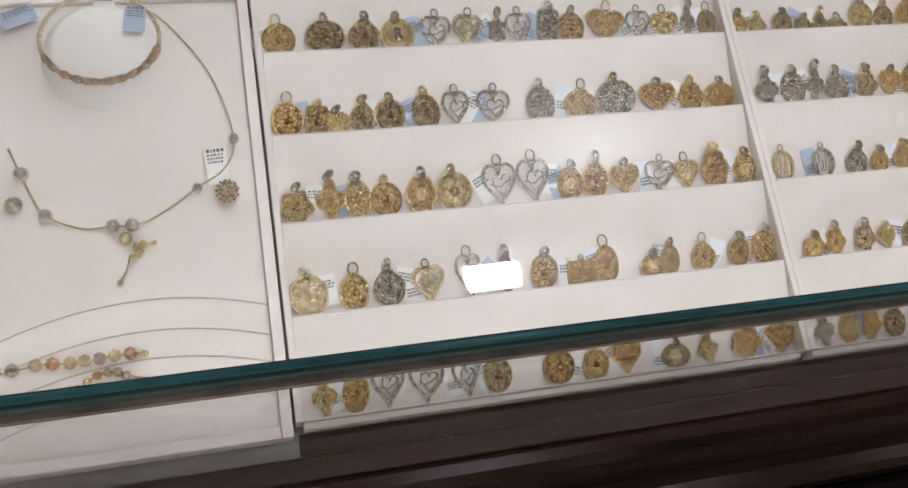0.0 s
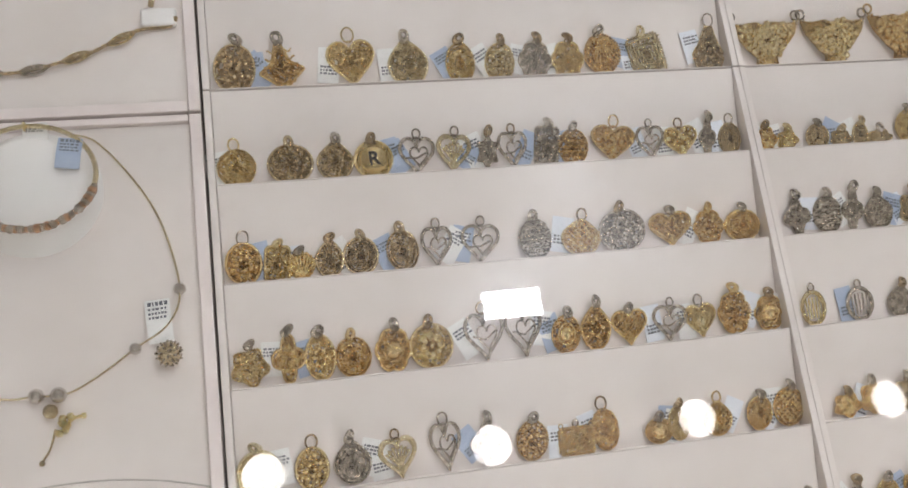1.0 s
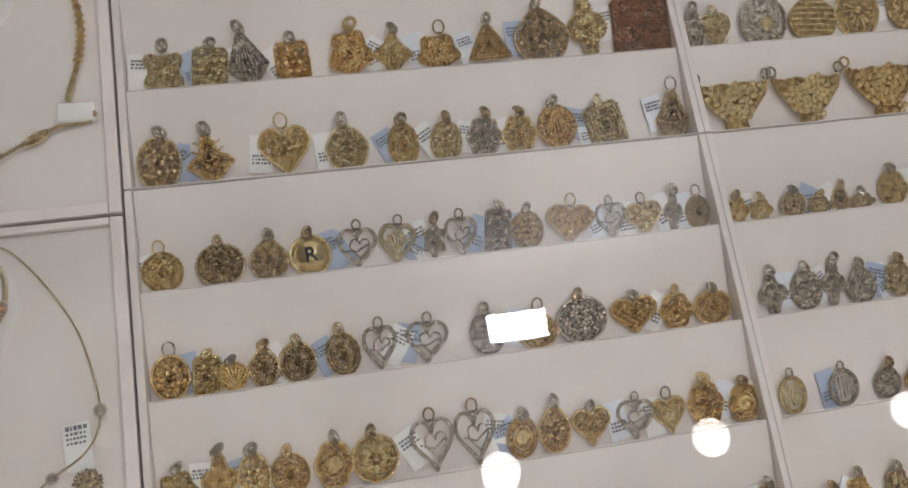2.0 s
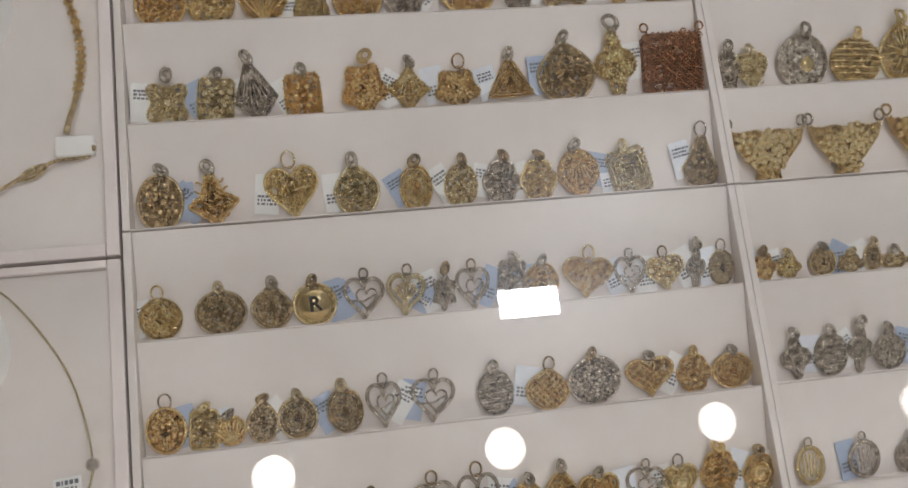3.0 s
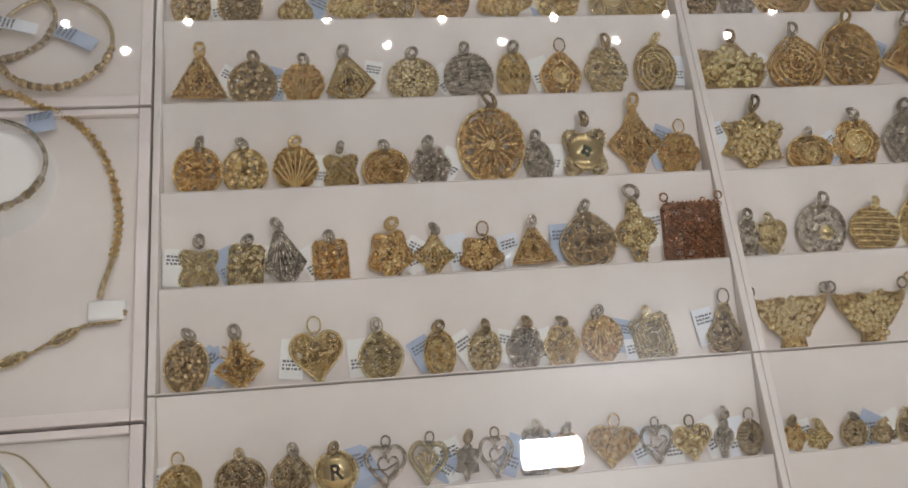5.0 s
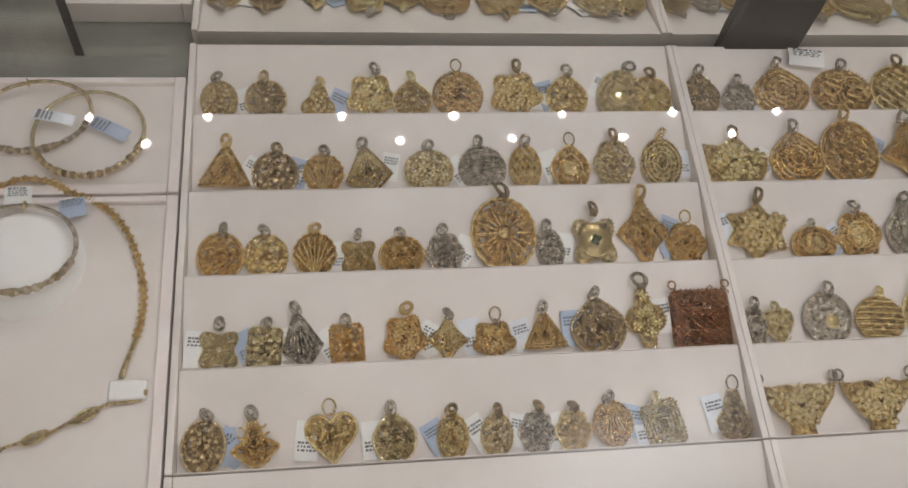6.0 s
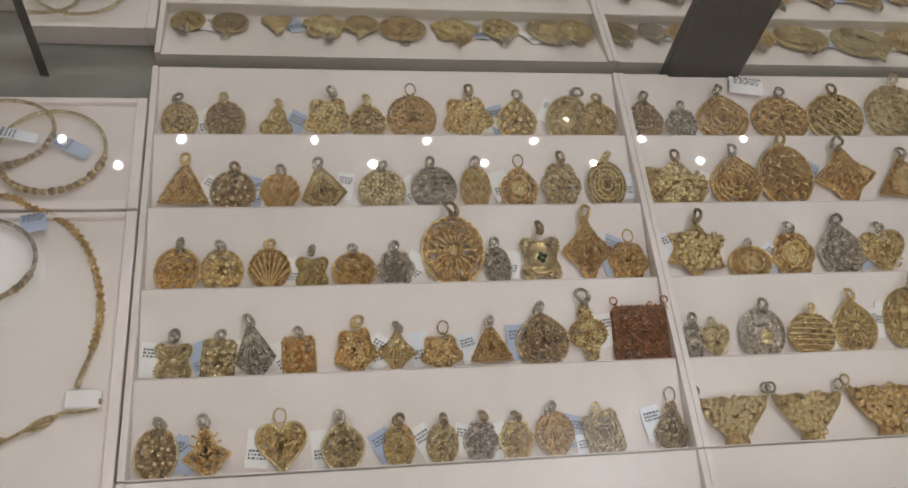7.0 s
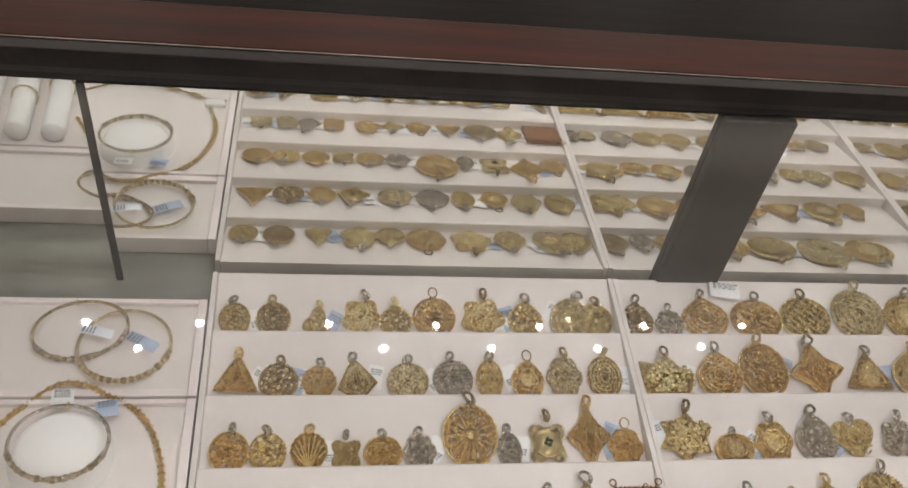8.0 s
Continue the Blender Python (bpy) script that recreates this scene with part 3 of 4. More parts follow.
def motif(m, rng, edge, n, w, bh, cy, z0, thick):
    """Raised work on a pendant's face, one of several common patterns."""
    def at(u, a, lift=1.15):
        q = edge[int(round(a / (2 * math.pi) * n)) % n]
        return (q[0] * w * 0.95 * u, cy + q[1] * bh * 0.95 * u, z0 + thick * lift)

    style = rng.choice(("petals", "sunburst", "coils", "vines", "lattice", "leaves", "leaves", "waves", "medallion"))
    full = 2 * math.pi
    if style == "petals":
        petals = rng.choice((5, 6, 8))
        size = rng.uniform(0.06, 0.10)
        for p in range(petals):
            m.ball(at(0.40, full * p / petals), w * size, 6, 4, 0.55)
        m.ball((0, cy, z0 + thick * 1.3), w * 0.06, 6, 4)
        for p in range(10):
            m.ring(at(0.70, full * p / 10 + 0.3, 1.1), w * 0.055, w * 0.014, "z", 8, 4)
    elif style == "sunburst":
        rays = rng.choice((14, 18, 22))
        for p in range(rays):
            a = full * p / rays
            m.tube([at(0.22, a, 1.35), at(0.55, a, 1.3), at(0.82, a, 1.0)], w * 0.016, False, 4, [0.6, 1.3, 0.5])
        m.ball((0, cy, z0 + thick * 1.2), w * 0.09, 8, 5, 0.6)
    elif style == "coils":
        for u in (0.25, 0.45, 0.65, 0.83):
            m.tube([at(u, full * i / 32, 1.25 - 0.2 * u) for i in range(32)], w * 0.018, True, 4)
        for p in range(12):
            m.ball(at(0.55, full * p / 12), w * 0.028, 5, 3)
    elif style == "vines":
        arms = rng.choice((4, 5, 6))
        for p in range(arms):
            a = full * p / arms
            m.tube([at(0.12 + 0.7 * i / 8, a + 0.55 * math.sin(3.6 * i / 8), 1.3) for i in range(9)], w * 0.02, False, 4, [1.2 - 0.08 * i for i in range(9)])
            m.ring(at(0.62, a + 0.75), w * 0.07, w * 0.017, "z", 9, 4)
            m.ball(at(0.80, a + 0.2), w * 0.045, 5, 4, 0.7)
    elif style == "lattice":
        for k in range(-3, 4):
            for sgn in (-1, 1):
                line = []
                for i in range(9):
                    t = (i - 4) / 4 * 0.42
                    x, y = (k * 0.12 + t) * 0.71, (k * 0.12 - t) * 0.71 * sgn
                    q = edge[int(round(math.atan2(y, x) / full * n)) % n]
                    if math.hypot(x, y) < 0.86 * math.hypot(*q):
                        line.append((x * w, cy + y * bh, z0 + thick * 1.2))
                if len(line) > 1:
                    m.tube(line, w * 0.016, False, 4)
    elif style == "leaves":
        for k in range(16):
            a = 2.39996 * k + rng.uniform(-0.2, 0.2)
            u = 0.82 * math.sqrt((k + 0.5) / 16)
            m.ball(at(u, a, 1.0 + 0.3 * rng.random()), w * rng.uniform(0.045, 0.085), 6, 4, rng.uniform(0.4, 0.8))
    elif style == "waves":
        for k in range(-2, 3):
            reach = 0.36 - 0.05 * abs(k)
            ph = rng.uniform(0, 6)
            m.tube([(w * reach * (i / 6 - 1), cy + bh * (0.15 * k + 0.035 * math.sin(1.6 * i + ph)), z0 + thick * 1.3) for i in range(13)], w * 0.02, False, 4)
    else:
        m.tube([at(0.58, full * i / 32, 1.3) for i in range(32)], w * 0.028, True, 5)
        m.ball((0, cy, z0 + thick * 0.9), w * 0.24, 12, 6, 0.3)
        for p in range(14):
            m.ball(at(0.78, full * p / 14), w * 0.03, 5, 3)


def pendant(kind, metal, w, height, flags, seed):
    """One pendant with its base at the origin, lying back along +y, face to +z."""
    rng = random.Random(seed)
    word = KIND_WORDS.get(kind, kind)
    label = f"{METAL_WORDS[metal]} {word} pendant" + (" with paper tag" if "t" in flags else " with small loop")
    if len(label.split()) < 4:
        label += " on cream tray"
    pend = thing("pendant", label, "pendant", "pendants on the ridged trays")
    mat = METALS[metal]
    loop = 0.24 if "l" in flags else 0.19
    bh = height * (1 - loop)
    if bh < w * 0.75:
        bh = min(height * 0.92, w * 0.75)
    cy = bh / 2
    thick = 0.0013 + 0.046 * w
    n = 96 if kind in CORNERS else 64 if kind in ("star", "scallop", "fan") else 48
    edge = outline(kind, n)
    z0 = 0.0007
    wires = kind in ("openheart", "treeheart", "openoval", "letterring")
    if wires:
        m = Mesh()
        m.tube([(x * w * 0.93, cy + y * bh * 0.93, z0 + 0.0012) for x, y in edge], 0.0011, True, 6)
        if kind != "openheart":
            m.tube([(x * w * 0.80, cy + y * bh * 0.80, z0 + 0.001) for x, y in edge], 0.0005, True, 5)
        m.made("rim", mat, pend, smooth=True)
        m = Mesh()
        if kind == "openheart":
            a = rng.uniform(-0.5, 0.5)
            m.tube([(x * w * 0.5 + 0.06 * w, cy + (y * 0.5 - 0.02) * bh, z0 + 0.0014) for x, y in edge], 0.0006, True, 5)
            m.tube([(-0.3 * w, cy + a * 0.2 * bh, z0 + 0.001), (0, cy - 0.05 * bh, z0 + 0.002), (0.32 * w, cy + 0.12 * bh, z0 + 0.001)], 0.0006)
            for x, y in edge[::4]:
                m.ball((x * w * 0.93, cy + y * bh * 0.93, z0 + 0.0022), 0.0006, 5, 3)
        elif kind == "treeheart":
            for k in range(7):
                a = math.pi * (0.15 + 0.7 * k / 6)
                m.tube([(0, cy - 0.38 * bh, z0 + 0.001), (0.1 * w * math.cos(a), cy - 0.1 * bh, z0 + 0.0016), (0.36 * w * math.cos(a), cy + 0.3 * bh * math.sin(a), z0 + 0.001)], 0.0006)
                m.ball((0.3 * w * math.cos(a), cy + 0.24 * bh * math.sin(a), z0 + 0.001), 0.0012, 6, 4, 0.6)
        else:
            for k in range(5):
                m.tube([((k - 2) * 0.12 * w, cy - 0.3 * bh, z0 + 0.001), ((k - 2) * 0.14 * w, cy + 0.3 * bh, z0 + 0.001)], 0.0006)
        m.made("openwork", mat, pend)
    else:
        # worked plate: concentric rings from the middle to the edge, open in places, with a closed back
        m = Mesh()
        steps = 12
        open_share = 0.0 if kind in ("disc", "letter", "eye", "fan", "lines", "garland", "crown") else rng.choice((0.15, 0.3, 0.4))
        every = rng.choice((3, 4, 6))
        tops, backs = [], []
        for j in range(steps + 1):
            u = max(j / steps, 0.02)
            for i, (x, y) in enumerate(edge):
                h = relief(kind, u, 2 * math.pi * i / n, rng)
                z = z0 + thick * (0.45 + 0.85 * h) + (rng.uniform(-1, 1) * 0.0005 if kind not in ("disc", "letter") else 0)
                if j == steps:
                    z = z0 + thick * 0.45
                tops.append((x * w * 0.95 * u, cy + y * bh * 0.95 * u, z))
                backs.append((x * w * 0.95 * u, cy + y * bh * 0.95 * u, z0))
        base = len(m.v)
        m.v += tops + backs
        back = base + len(tops)

        def is_open(j, i):
            return open_share > 0 and 4 <= j < steps - 1 and j % 3 != 0 and (i + (j // 3) * 2) % every != 0 and ((i // every) * 7 + j // 3 * 3) % 10 < open_share * 10

        for j in range(steps):
            for i in range(n):
                k = (i + 1) % n
                if is_open(j, i):
                    continue
                a, b, c, d = j * n + i, j * n + k, (j + 1) * n + k, (j + 1) * n + i
                m.f.append((base + a, base + d, base + c, base + b))
                m.f.append((back + a, back + b, back + c, back + d))
                for (p, q), (jj, ii) in (((a, b), (j - 1, i)), ((b, c), (j, k)), ((c, d), (j + 1, i)), ((d, a), (j, (i - 1) % n))):
                    if jj == steps or (0 <= jj < steps and is_open(jj, ii)):
                        m.f.append((base + p, base + q, back + q, back + p))
        m.f.append(tuple(base + i for i in range(n)))
        m.f.append(tuple(back + i for i in reversed(range(n))))
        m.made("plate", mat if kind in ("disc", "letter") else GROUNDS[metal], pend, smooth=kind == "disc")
        # filigree of granules, scrolls and wires over the ground
        m = Mesh()
        style = rng.choice(("granules", "scrolls", "rays", "granules", "scrolls"))
        if kind not in ("disc", "letter", "eye", "lacesquare", "lines"):
            def over(u, i):
                x, y = edge[i % n]
                h = relief(kind, u, 2 * math.pi * (i % n) / n, rng)
                return (x * w * 0.95 * u, cy + y * bh * 0.95 * u, z0 + thick * (0.45 + 0.85 * h) + 0.0002)

            if style == "granules":
                for u, step in ((0.36, 4), (0.56, 3), (0.74, 2), (0.86, 2)):
                    for i in range(0, n, step):
                        m.ball(over(u, i), 0.00068, 5, 3)
            elif style == "scrolls":
                for u, step, size in ((0.45, n // 8, 0.075), (0.76, n // 12, 0.058)):
                    for i in range(0, n, step):
                        c = over(u, i)
                        m.ring(c, w * size, 0.00045, "z", 9, 4)
                        m.ball(c, 0.0006, 5, 3)
                m.tube([over(0.6, i) for i in range(0, n, 2)], 0.0004, True, 4)
            else:
                for i in range(0, n, 4):
                    m.tube([over(0.30, i), over(0.6, i + 1), over(0.88, i)], 0.00045, False, 4)
                    m.ball(over(0.9, i + 2), 0.0006, 5, 3)
                m.tube([over(0.3, i) for i in range(0, n, 2)], 0.0004, True, 4)
            m.made("filigree", mat, pend, "bright filigree wire and granules")
        # beaded or corded rim
        m = Mesh()
        if kind in ("disc", "letter", "medal", "teardrop", "eye", "heart") or rng.random() < 0.2:
            m.tube([(x * w * 0.95, cy + y * bh * 0.95, z0 + thick * 0.6) for x, y in edge], 0.0009, True, 6)
            if kind in ("medal", "teardrop"):
                for x, y in edge[::2]:
                    m.ball((x * w * 0.8, cy + y * bh * 0.8, z0 + thick * 1.15), 0.00055, 5, 3)
        else:
            for x, y in edge:
                m.ball((x * w * 0.955, cy + y * bh * 0.955, z0 + thick * 0.65), rng.uniform(0.0006, 0.0009), 5, 4)
        m.made("rim", mat, pend)
        # raised ornament
        m = Mesh()
        if kind in ("cluster", "garland", "lace", "crown", "cross", "star"):
            count = {"garland": 13, "cluster": 8, "cross": 7}.get(kind, 9)
            for k in range(count):
                a = 2.399 * k + rng.uniform(-0.3, 0.3)
                r = 0.36 * math.sqrt((k + 0.4) / count)
                i = int(a / (2 * math.pi) * n) % n
                q = edge[i]
                lim = math.hypot(*q) / 0.5
                px, py = math.cos(a) * r * w * lim, cy + math.sin(a) * r * bh * lim
                rr = w * (0.10 if kind == "garland" else 0.11)
                m.ball((px, py, z0 + thick * 1.15), rr * 0.5, 6, 4, 0.8)
                for p in range(5):
                    b = 2 * math.pi * p / 5 + a
                    m.ball((px + math.cos(b) * rr * 0.75, py + math.sin(b) * rr * 0.75, z0 + thick * 1.0), rr * 0.48, 5, 4, 0.7)
        elif kind == "lacesquare":
            for a in range(8):
                for b in range(8):
                    c = ((a - 3.5) * w * 0.115, cy + (b - 3.5) * bh * 0.115, z0 + thick * 1.3)
                    m.ring(c, w * 0.048, w * 0.012, "z", 8, 4)
                    m.ball(c, w * 0.022, 5, 4)
                m.ball(((a - 3.5) * w * 0.125, cy - 0.53 * bh, z0 + thick * 0.8), w * 0.035, 6, 4)
            for sx in (-1, 1):
                m.ring((sx * w * 0.42, cy + 0.55 * bh, z0 + thick), w * 0.06, w * 0.016, "z", 10, 4)
        elif kind == "fan":
            for k in range(9):
                a = math.pi * (0.08 + 0.84 * k / 8)
                m.tube([(0, cy - 0.42 * bh, z0 + thick * 1.1), (0.44 * w * math.cos(a), cy - 0.1 * bh + 0.48 * bh * math.sin(a), z0 + thick * 1.1)], 0.0007, False, 5)
        elif kind == "lines":
            for k in range(7):
                y = (k - 3) * 0.12
                x = math.sqrt(max(0.01, 0.2 - y * y))
                m.tube([(-x * w, cy + y * bh, z0 + thick * 1.0), (0, cy + y * bh, z0 + thick * 1.45), (x * w, cy + y * bh, z0 + thick * 1.0)], 0.0006, False, 5)
        elif kind == "disc":
            m.ball((0.08 * w, cy - 0.05 * bh, z0 + thick * 0.7), w * 0.16, 8, 5, 0.35)
        elif kind == "eye":
            m.ball((0, cy, z0 + thick * 0.8), w * 0.24, 10, 6, 0.35)
        elif kind in ("kite", "diamond", "shield"):
            for k in range(7):
                a = math.pi * (0.1 + 0.8 * k / 6)
                m.tube([(0, cy + 0.44 * bh, z0 + thick), (-0.30 * w * math.cos(a), cy - 0.22 * bh * math.sin(a), z0 + thick * 1.2)], 0.00055, False, 5)
        elif kind != "letter":
            motif(m, rng, edge, n, w, bh, cy, z0, thick)
        if m.v:
            if "g" in flags:
                d = Mesh()
                d.grid([[(math.cos(2 * math.pi * i / 20) * w * r, cy + math.sin(2 * math.pi * i / 20) * bh * r, z) for i in range(20)] for r, z in ((0.002, z0 + thick * 1.62), (0.26, z0 + thick * 1.6), (0.30, z0 + thick * 1.2))])
                d.made("disc", POLISHED, pend, "polished bright disc", True)
                g = Mesh()
                for b in (0.4, 1.9, 3.4, 4.9):
                    g.ball((math.cos(b) * w * 0.06, cy + math.sin(b) * bh * 0.06, z0 + thick * 1.7), w * 0.05, 8, 4, 0.3)
                g.made("clover", GREEN_STONE, pend, "dark clover inlay")
            else:
                m.made("ornament", POLISHED if kind in ("disc", "eye") else mat, pend)
        if kind == "letter":
            d = Mesh()
            d.grid([[(math.cos(2 * math.pi * i / 28) * w * r, cy + math.sin(2 * math.pi * i / 28) * bh * r, z) for i in range(28)] for r, z in ((0.002, z0 + thick * 1.5), (0.33, z0 + thick * 1.5), (0.36, z0 + thick * 1.0))])
            d.made("disc", POLISHED, pend, "smooth bright disc", True)
            text = bpy.data.curves.new("letter", "FONT")
            text.body, text.size, text.extrude, text.align_x, text.align_y = "R", bh * 0.50, 0.0003, "CENTER", "CENTER"
            text.offset = 0.00022
            tmp = bpy.data.objects.new("letter", text)
            scene.collection.objects.link(tmp)
            me = bpy.data.meshes.new_from_object(tmp.evaluated_get(bpy.context.evaluated_depsgraph_get()))
            bpy.data.objects.remove(tmp)
            me.materials.clear()
            me.materials.append(DARK_ENAMEL)
            ob = new("letter", me)
            ob.parent = pend
            ob["label"] = "dark capital letter R"
            ob.matrix_basis = pose(0, cy, z0 + thick * 1.5 + 0.0006)
    # bail at the top
    m = Mesh()
    room = max(height - bh, 0.004)
    y_top = bh * 0.97
    if kind == "garland":
        for sx in (-1, 1):
            m.ring((sx * w * 0.46, bh * 0.93, z0 + 0.001), 0.0032, 0.0008, "z", 12, 5)
    elif kind == "lacesquare" and w > 0.03:
        m.ring((w * 0.2, y_top + room * 0.1, z0 + 0.0012), 0.0016, 0.0005, "z", 10, 5)
    elif "l" in flags or wires:
        m.ring((0, y_top + room * 0.45, z0 + 0.0012), min(room * 0.42, 0.0036), 0.0006, "z", 14, 5, 1.25)
        m.ball((0, y_top, z0 + 0.0012), 0.0011, 6, 4)
    else:
        m.ring((0, y_top + room * 0.06, z0 + 0.0012), 0.0013, 0.0005, "z", 10, 5)
        lean, open_angle = rng.uniform(-1.0, 1.0), rng.uniform(0.35, 1.1)
        major = max(room * 0.46, 0.0023)
        pts = []
        for i in range(16):
            t = 2 * math.pi * i / 16
            x, y = major * 0.85 * math.cos(t) * math.cos(open_angle), major * math.sin(t)
            px, py = x * math.cos(lean) - y * math.sin(lean), x * math.sin(lean) + y * math.cos(lean)
            pts.append((px, y_top + room * 0.42 + py, z0 + 0.0018 + major * abs(math.cos(t)) * math.sin(open_angle)))
        fat = [1.0 + 0.6 * max(0.0, -math.sin(2 * math.pi * i / 16)) for i in range(16)]
        m.tube(pts, 0.0012, True, 6, fat)
        m.ball((-math.sin(lean) * major, y_top + room * 0.42 + math.cos(lean) * major, z0 + 0.002), 0.0014, 6, 4)
    m.made("bail", GROUNDS["w" if rng.random() < 0.75 else "d"] if rng.random() < 0.75 and metal != "c" else mat, pend, "small metal bail loop")
    if "t" in flags:
        price_tag(pend, rng, w, bh, height)
    return pend


def pendant_row(k, text):
    """One row of pendants in the groove behind crest k: kind, metal, x, width and length in millimetres, marks."""
    y0 = LIP + k * PITCH
    slope = math.degrees(math.atan((crest(y0 + PITCH) - crest(y0) + DROP) / (PITCH - 0.0022)))
    for i, line in enumerate(text.split("\n")[1:-1]):
        kind, metal, x, w, height, flags = line.split()
        seed = 1000 * (k + 6) + i
        rng = random.Random(seed)
        if "t" not in flags and kind != "garland" and rng.random() < 0.45:
            flags += "t"
        ob = pendant(kind, metal, float(w) / 1000, float(height) * 1.07 / 1000, flags, seed)
        tilt = rng.uniform(-7, 7) if kind not in ("garland", "lacesquare", "scallop") else 0
        tilt = {"eye": -24, "kite": 10}.get(kind, tilt)
        if kind == "square" and metal == "p" and k == 0:
            tilt = 14
        ob.matrix_basis = pose(float(x) / 1000, y0 + 0.0018, crest(y0) - DROP + 0.0002, slope + rng.uniform(0.2, 2.2), 0, 0) @ pose(0, 0, 0, 0, 0, tilt)


pendant_row(-5, '''
cross y -146.3 15.3 27.1 t
round y -130.1 16.7 27.2 -
openheart w -109.4 19.8 30.2 -
openheart w -86 21.7 29 -
openheart w -59.7 16.5 27.4 -
round p -41.7 19.3 25.9 t
round o -1.7 20.6 25.4 t
round y 23.7 17.6 23.4 l
heart o 44.3 20.7 24.9 t
round p 77.5 21.2 17.9 t
cross y 102.7 13.7 21.7 -
cluster o 130 23.9 23.6 t
heart o 155 23.3 21.9 -
cross w 190.3 15.4 25.5 t
round y 207.9 15.6 23.7 -
cluster o 224.8 17 27.1 t
''')
pendant_row(-4, '''
disc p -148.2 23.3 28.5 -
round y -122.6 17.7 28.2 l
leaf w -100.2 20.5 28.5 t
treeheart p -74.6 20.9 26.1 -
openheart w -48.5 17.1 31.6 -
cross w -26.2 20.8 29.6 t
round o -2 18.8 26.3 -
lacesquare o 24.9 21.6 16.6 l
oval o 43.5 16.6 29.8 lt
round o 74.2 17 16.9 t
round y 87.4 13.5 23.5 -
teardrop o 111.8 17.5 24.7 lt
round o 137.5 16.3 23.1 t
round o 156.5 20.8 26.7 -
cluster o 196.2 19.8 17.9 -
cluster o 213.5 16.8 23.5 -
cluster d 237.1 17.5 23.2 -
''')
pendant_row(-3, '''
cluster y -151 21.9 25.8 -
cross o -129.8 18.6 31.8 -
oval y -112.2 16.5 29.4 -
oval o -94.2 20.6 25.9 -
flower o -73.1 20.9 29.2 -
round y -49.9 25 29.3 -
openheart w -19 23.4 33.1 t
openheart w 4.1 22.3 34.6 t
round o 27.2 17.8 26.2 -
teardrop o 46.4 18.4 30.7 -
heart o 67.9 22.1 24.9 -
openheart w 92.7 22.2 25.2 t
heart y 114 20.1 25.4 l
flower o 135.9 22.5 30.9 t
flower o 158.4 20.4 25.6 -
letterring y 189.1 16.5 25.2 -
openoval w 221.2 18.8 24.6 t
leaf w 247.9 17.6 23.3 -
''')
pendant_row(-2, '''
round o -150 19.8 29 l
square y -132.4 14.1 23.5 -
fan o -118.1 15.8 18.3 -
teardrop d -103.1 16 24.8 -
medal d -84.8 20.2 25 t
round d -59.3 19.2 27.7 t
openheart w -40.5 18.1 27.9 t
openheart w -15.5 23.2 27.2 t
lines w 19.6 20.3 28.3 -
teardrop o 46.1 24.8 27.2 l
lace w 74.9 30.1 30 -
heart o 105.6 28.3 25.1 -
flower o 130.6 21.2 24.9 -
scallop o 153 24.4 23.2 -
cross w 192.8 19.4 28.9 t
lines w 212.9 21.2 28.4 -
cross w 230.2 15.2 31.6 -
leaf w 250.5 20.8 26.4 t
''')
pendant_row(-1, '''
round y -149 22.2 27.1 l
medal d -119.2 26.4 26.6 -
teardrop d -94.5 21.4 27.1 -
letter y -70.7 23.1 26.1 -
openheart w -46 21.8 26.8 t
treeheart p -24.4 21 27.2 -
star w -3.1 15.5 26.7 t
openheart w 13.8 18.6 26.7 -
square w 33.7 16.5 29.4 t
round o 51.7 19.7 26.4 -
heart o 76.5 29.3 28.7 l
openheart w 103.7 18.8 24.9 t
heart y 124.4 23.5 24.7 l
cross w 141.4 11.2 27.8 t
oval d 157.1 15.6 25.6 l
cluster o 184.1 15.5 19.6 -
cluster y 198.8 16.3 16.2 t
round d 220.2 16.6 18.7 t
cluster d 236.5 17.2 11.9 -
round d 250.9 10.9 18.3 t
cluster d 265.6 20 10.5 -
''')
pendant_row(0, '''
round d -148.2 24.1 35.1 -
swallow o -118.3 28.1 35.3 t
heart y -77.3 29.5 37 lt
leaf p -42.5 25.1 34 t
round y -11.3 18.6 30.7 t
round p 12.7 19.6 29.4 t
flower w 35.3 21.7 30.1 t
flower y 57.6 21.7 29 t
shield o 83.3 24.7 33.7 t
square p 115.1 24.6 32.1 t
bell d 154.4 23.8 38.8 l
garland y 197 51.8 45 -
garland y 247.5 50.7 45.1 -
garland o 301.2 55.5 48.4 -
cluster p 349.7 31.3 41.5 -
''')
pendant_row(1, '''
quatre p -141.3 27.5 31.2 -
square p -116.4 20.8 30.3 t
kite w -91.4 25 39.3 t
square o -67.8 20.8 30.3 t
cluster o -36 28.4 36.5 -
diamond y -10.3 24.2 31.8 -
cluster o 16.6 28.6 31.4 l
triangle o 49.8 29.1 33.5 t
teardrop d 83.7 35.9 41.7 t
cross y 114.8 26.8 49.3 -
lacesquare c 148.6 41 45.4 -
flower w 182.2 16.4 31 -
heart p 199.3 22 27.9 -
disc w 229.2 33.1 39.2 -
lines y 265.1 34.8 34.9 -
teardrop y 299.1 33.5 44 -
target y 339.7 44.7 53.6 -
cluster o 374.5 33.3 42.9 -
''')
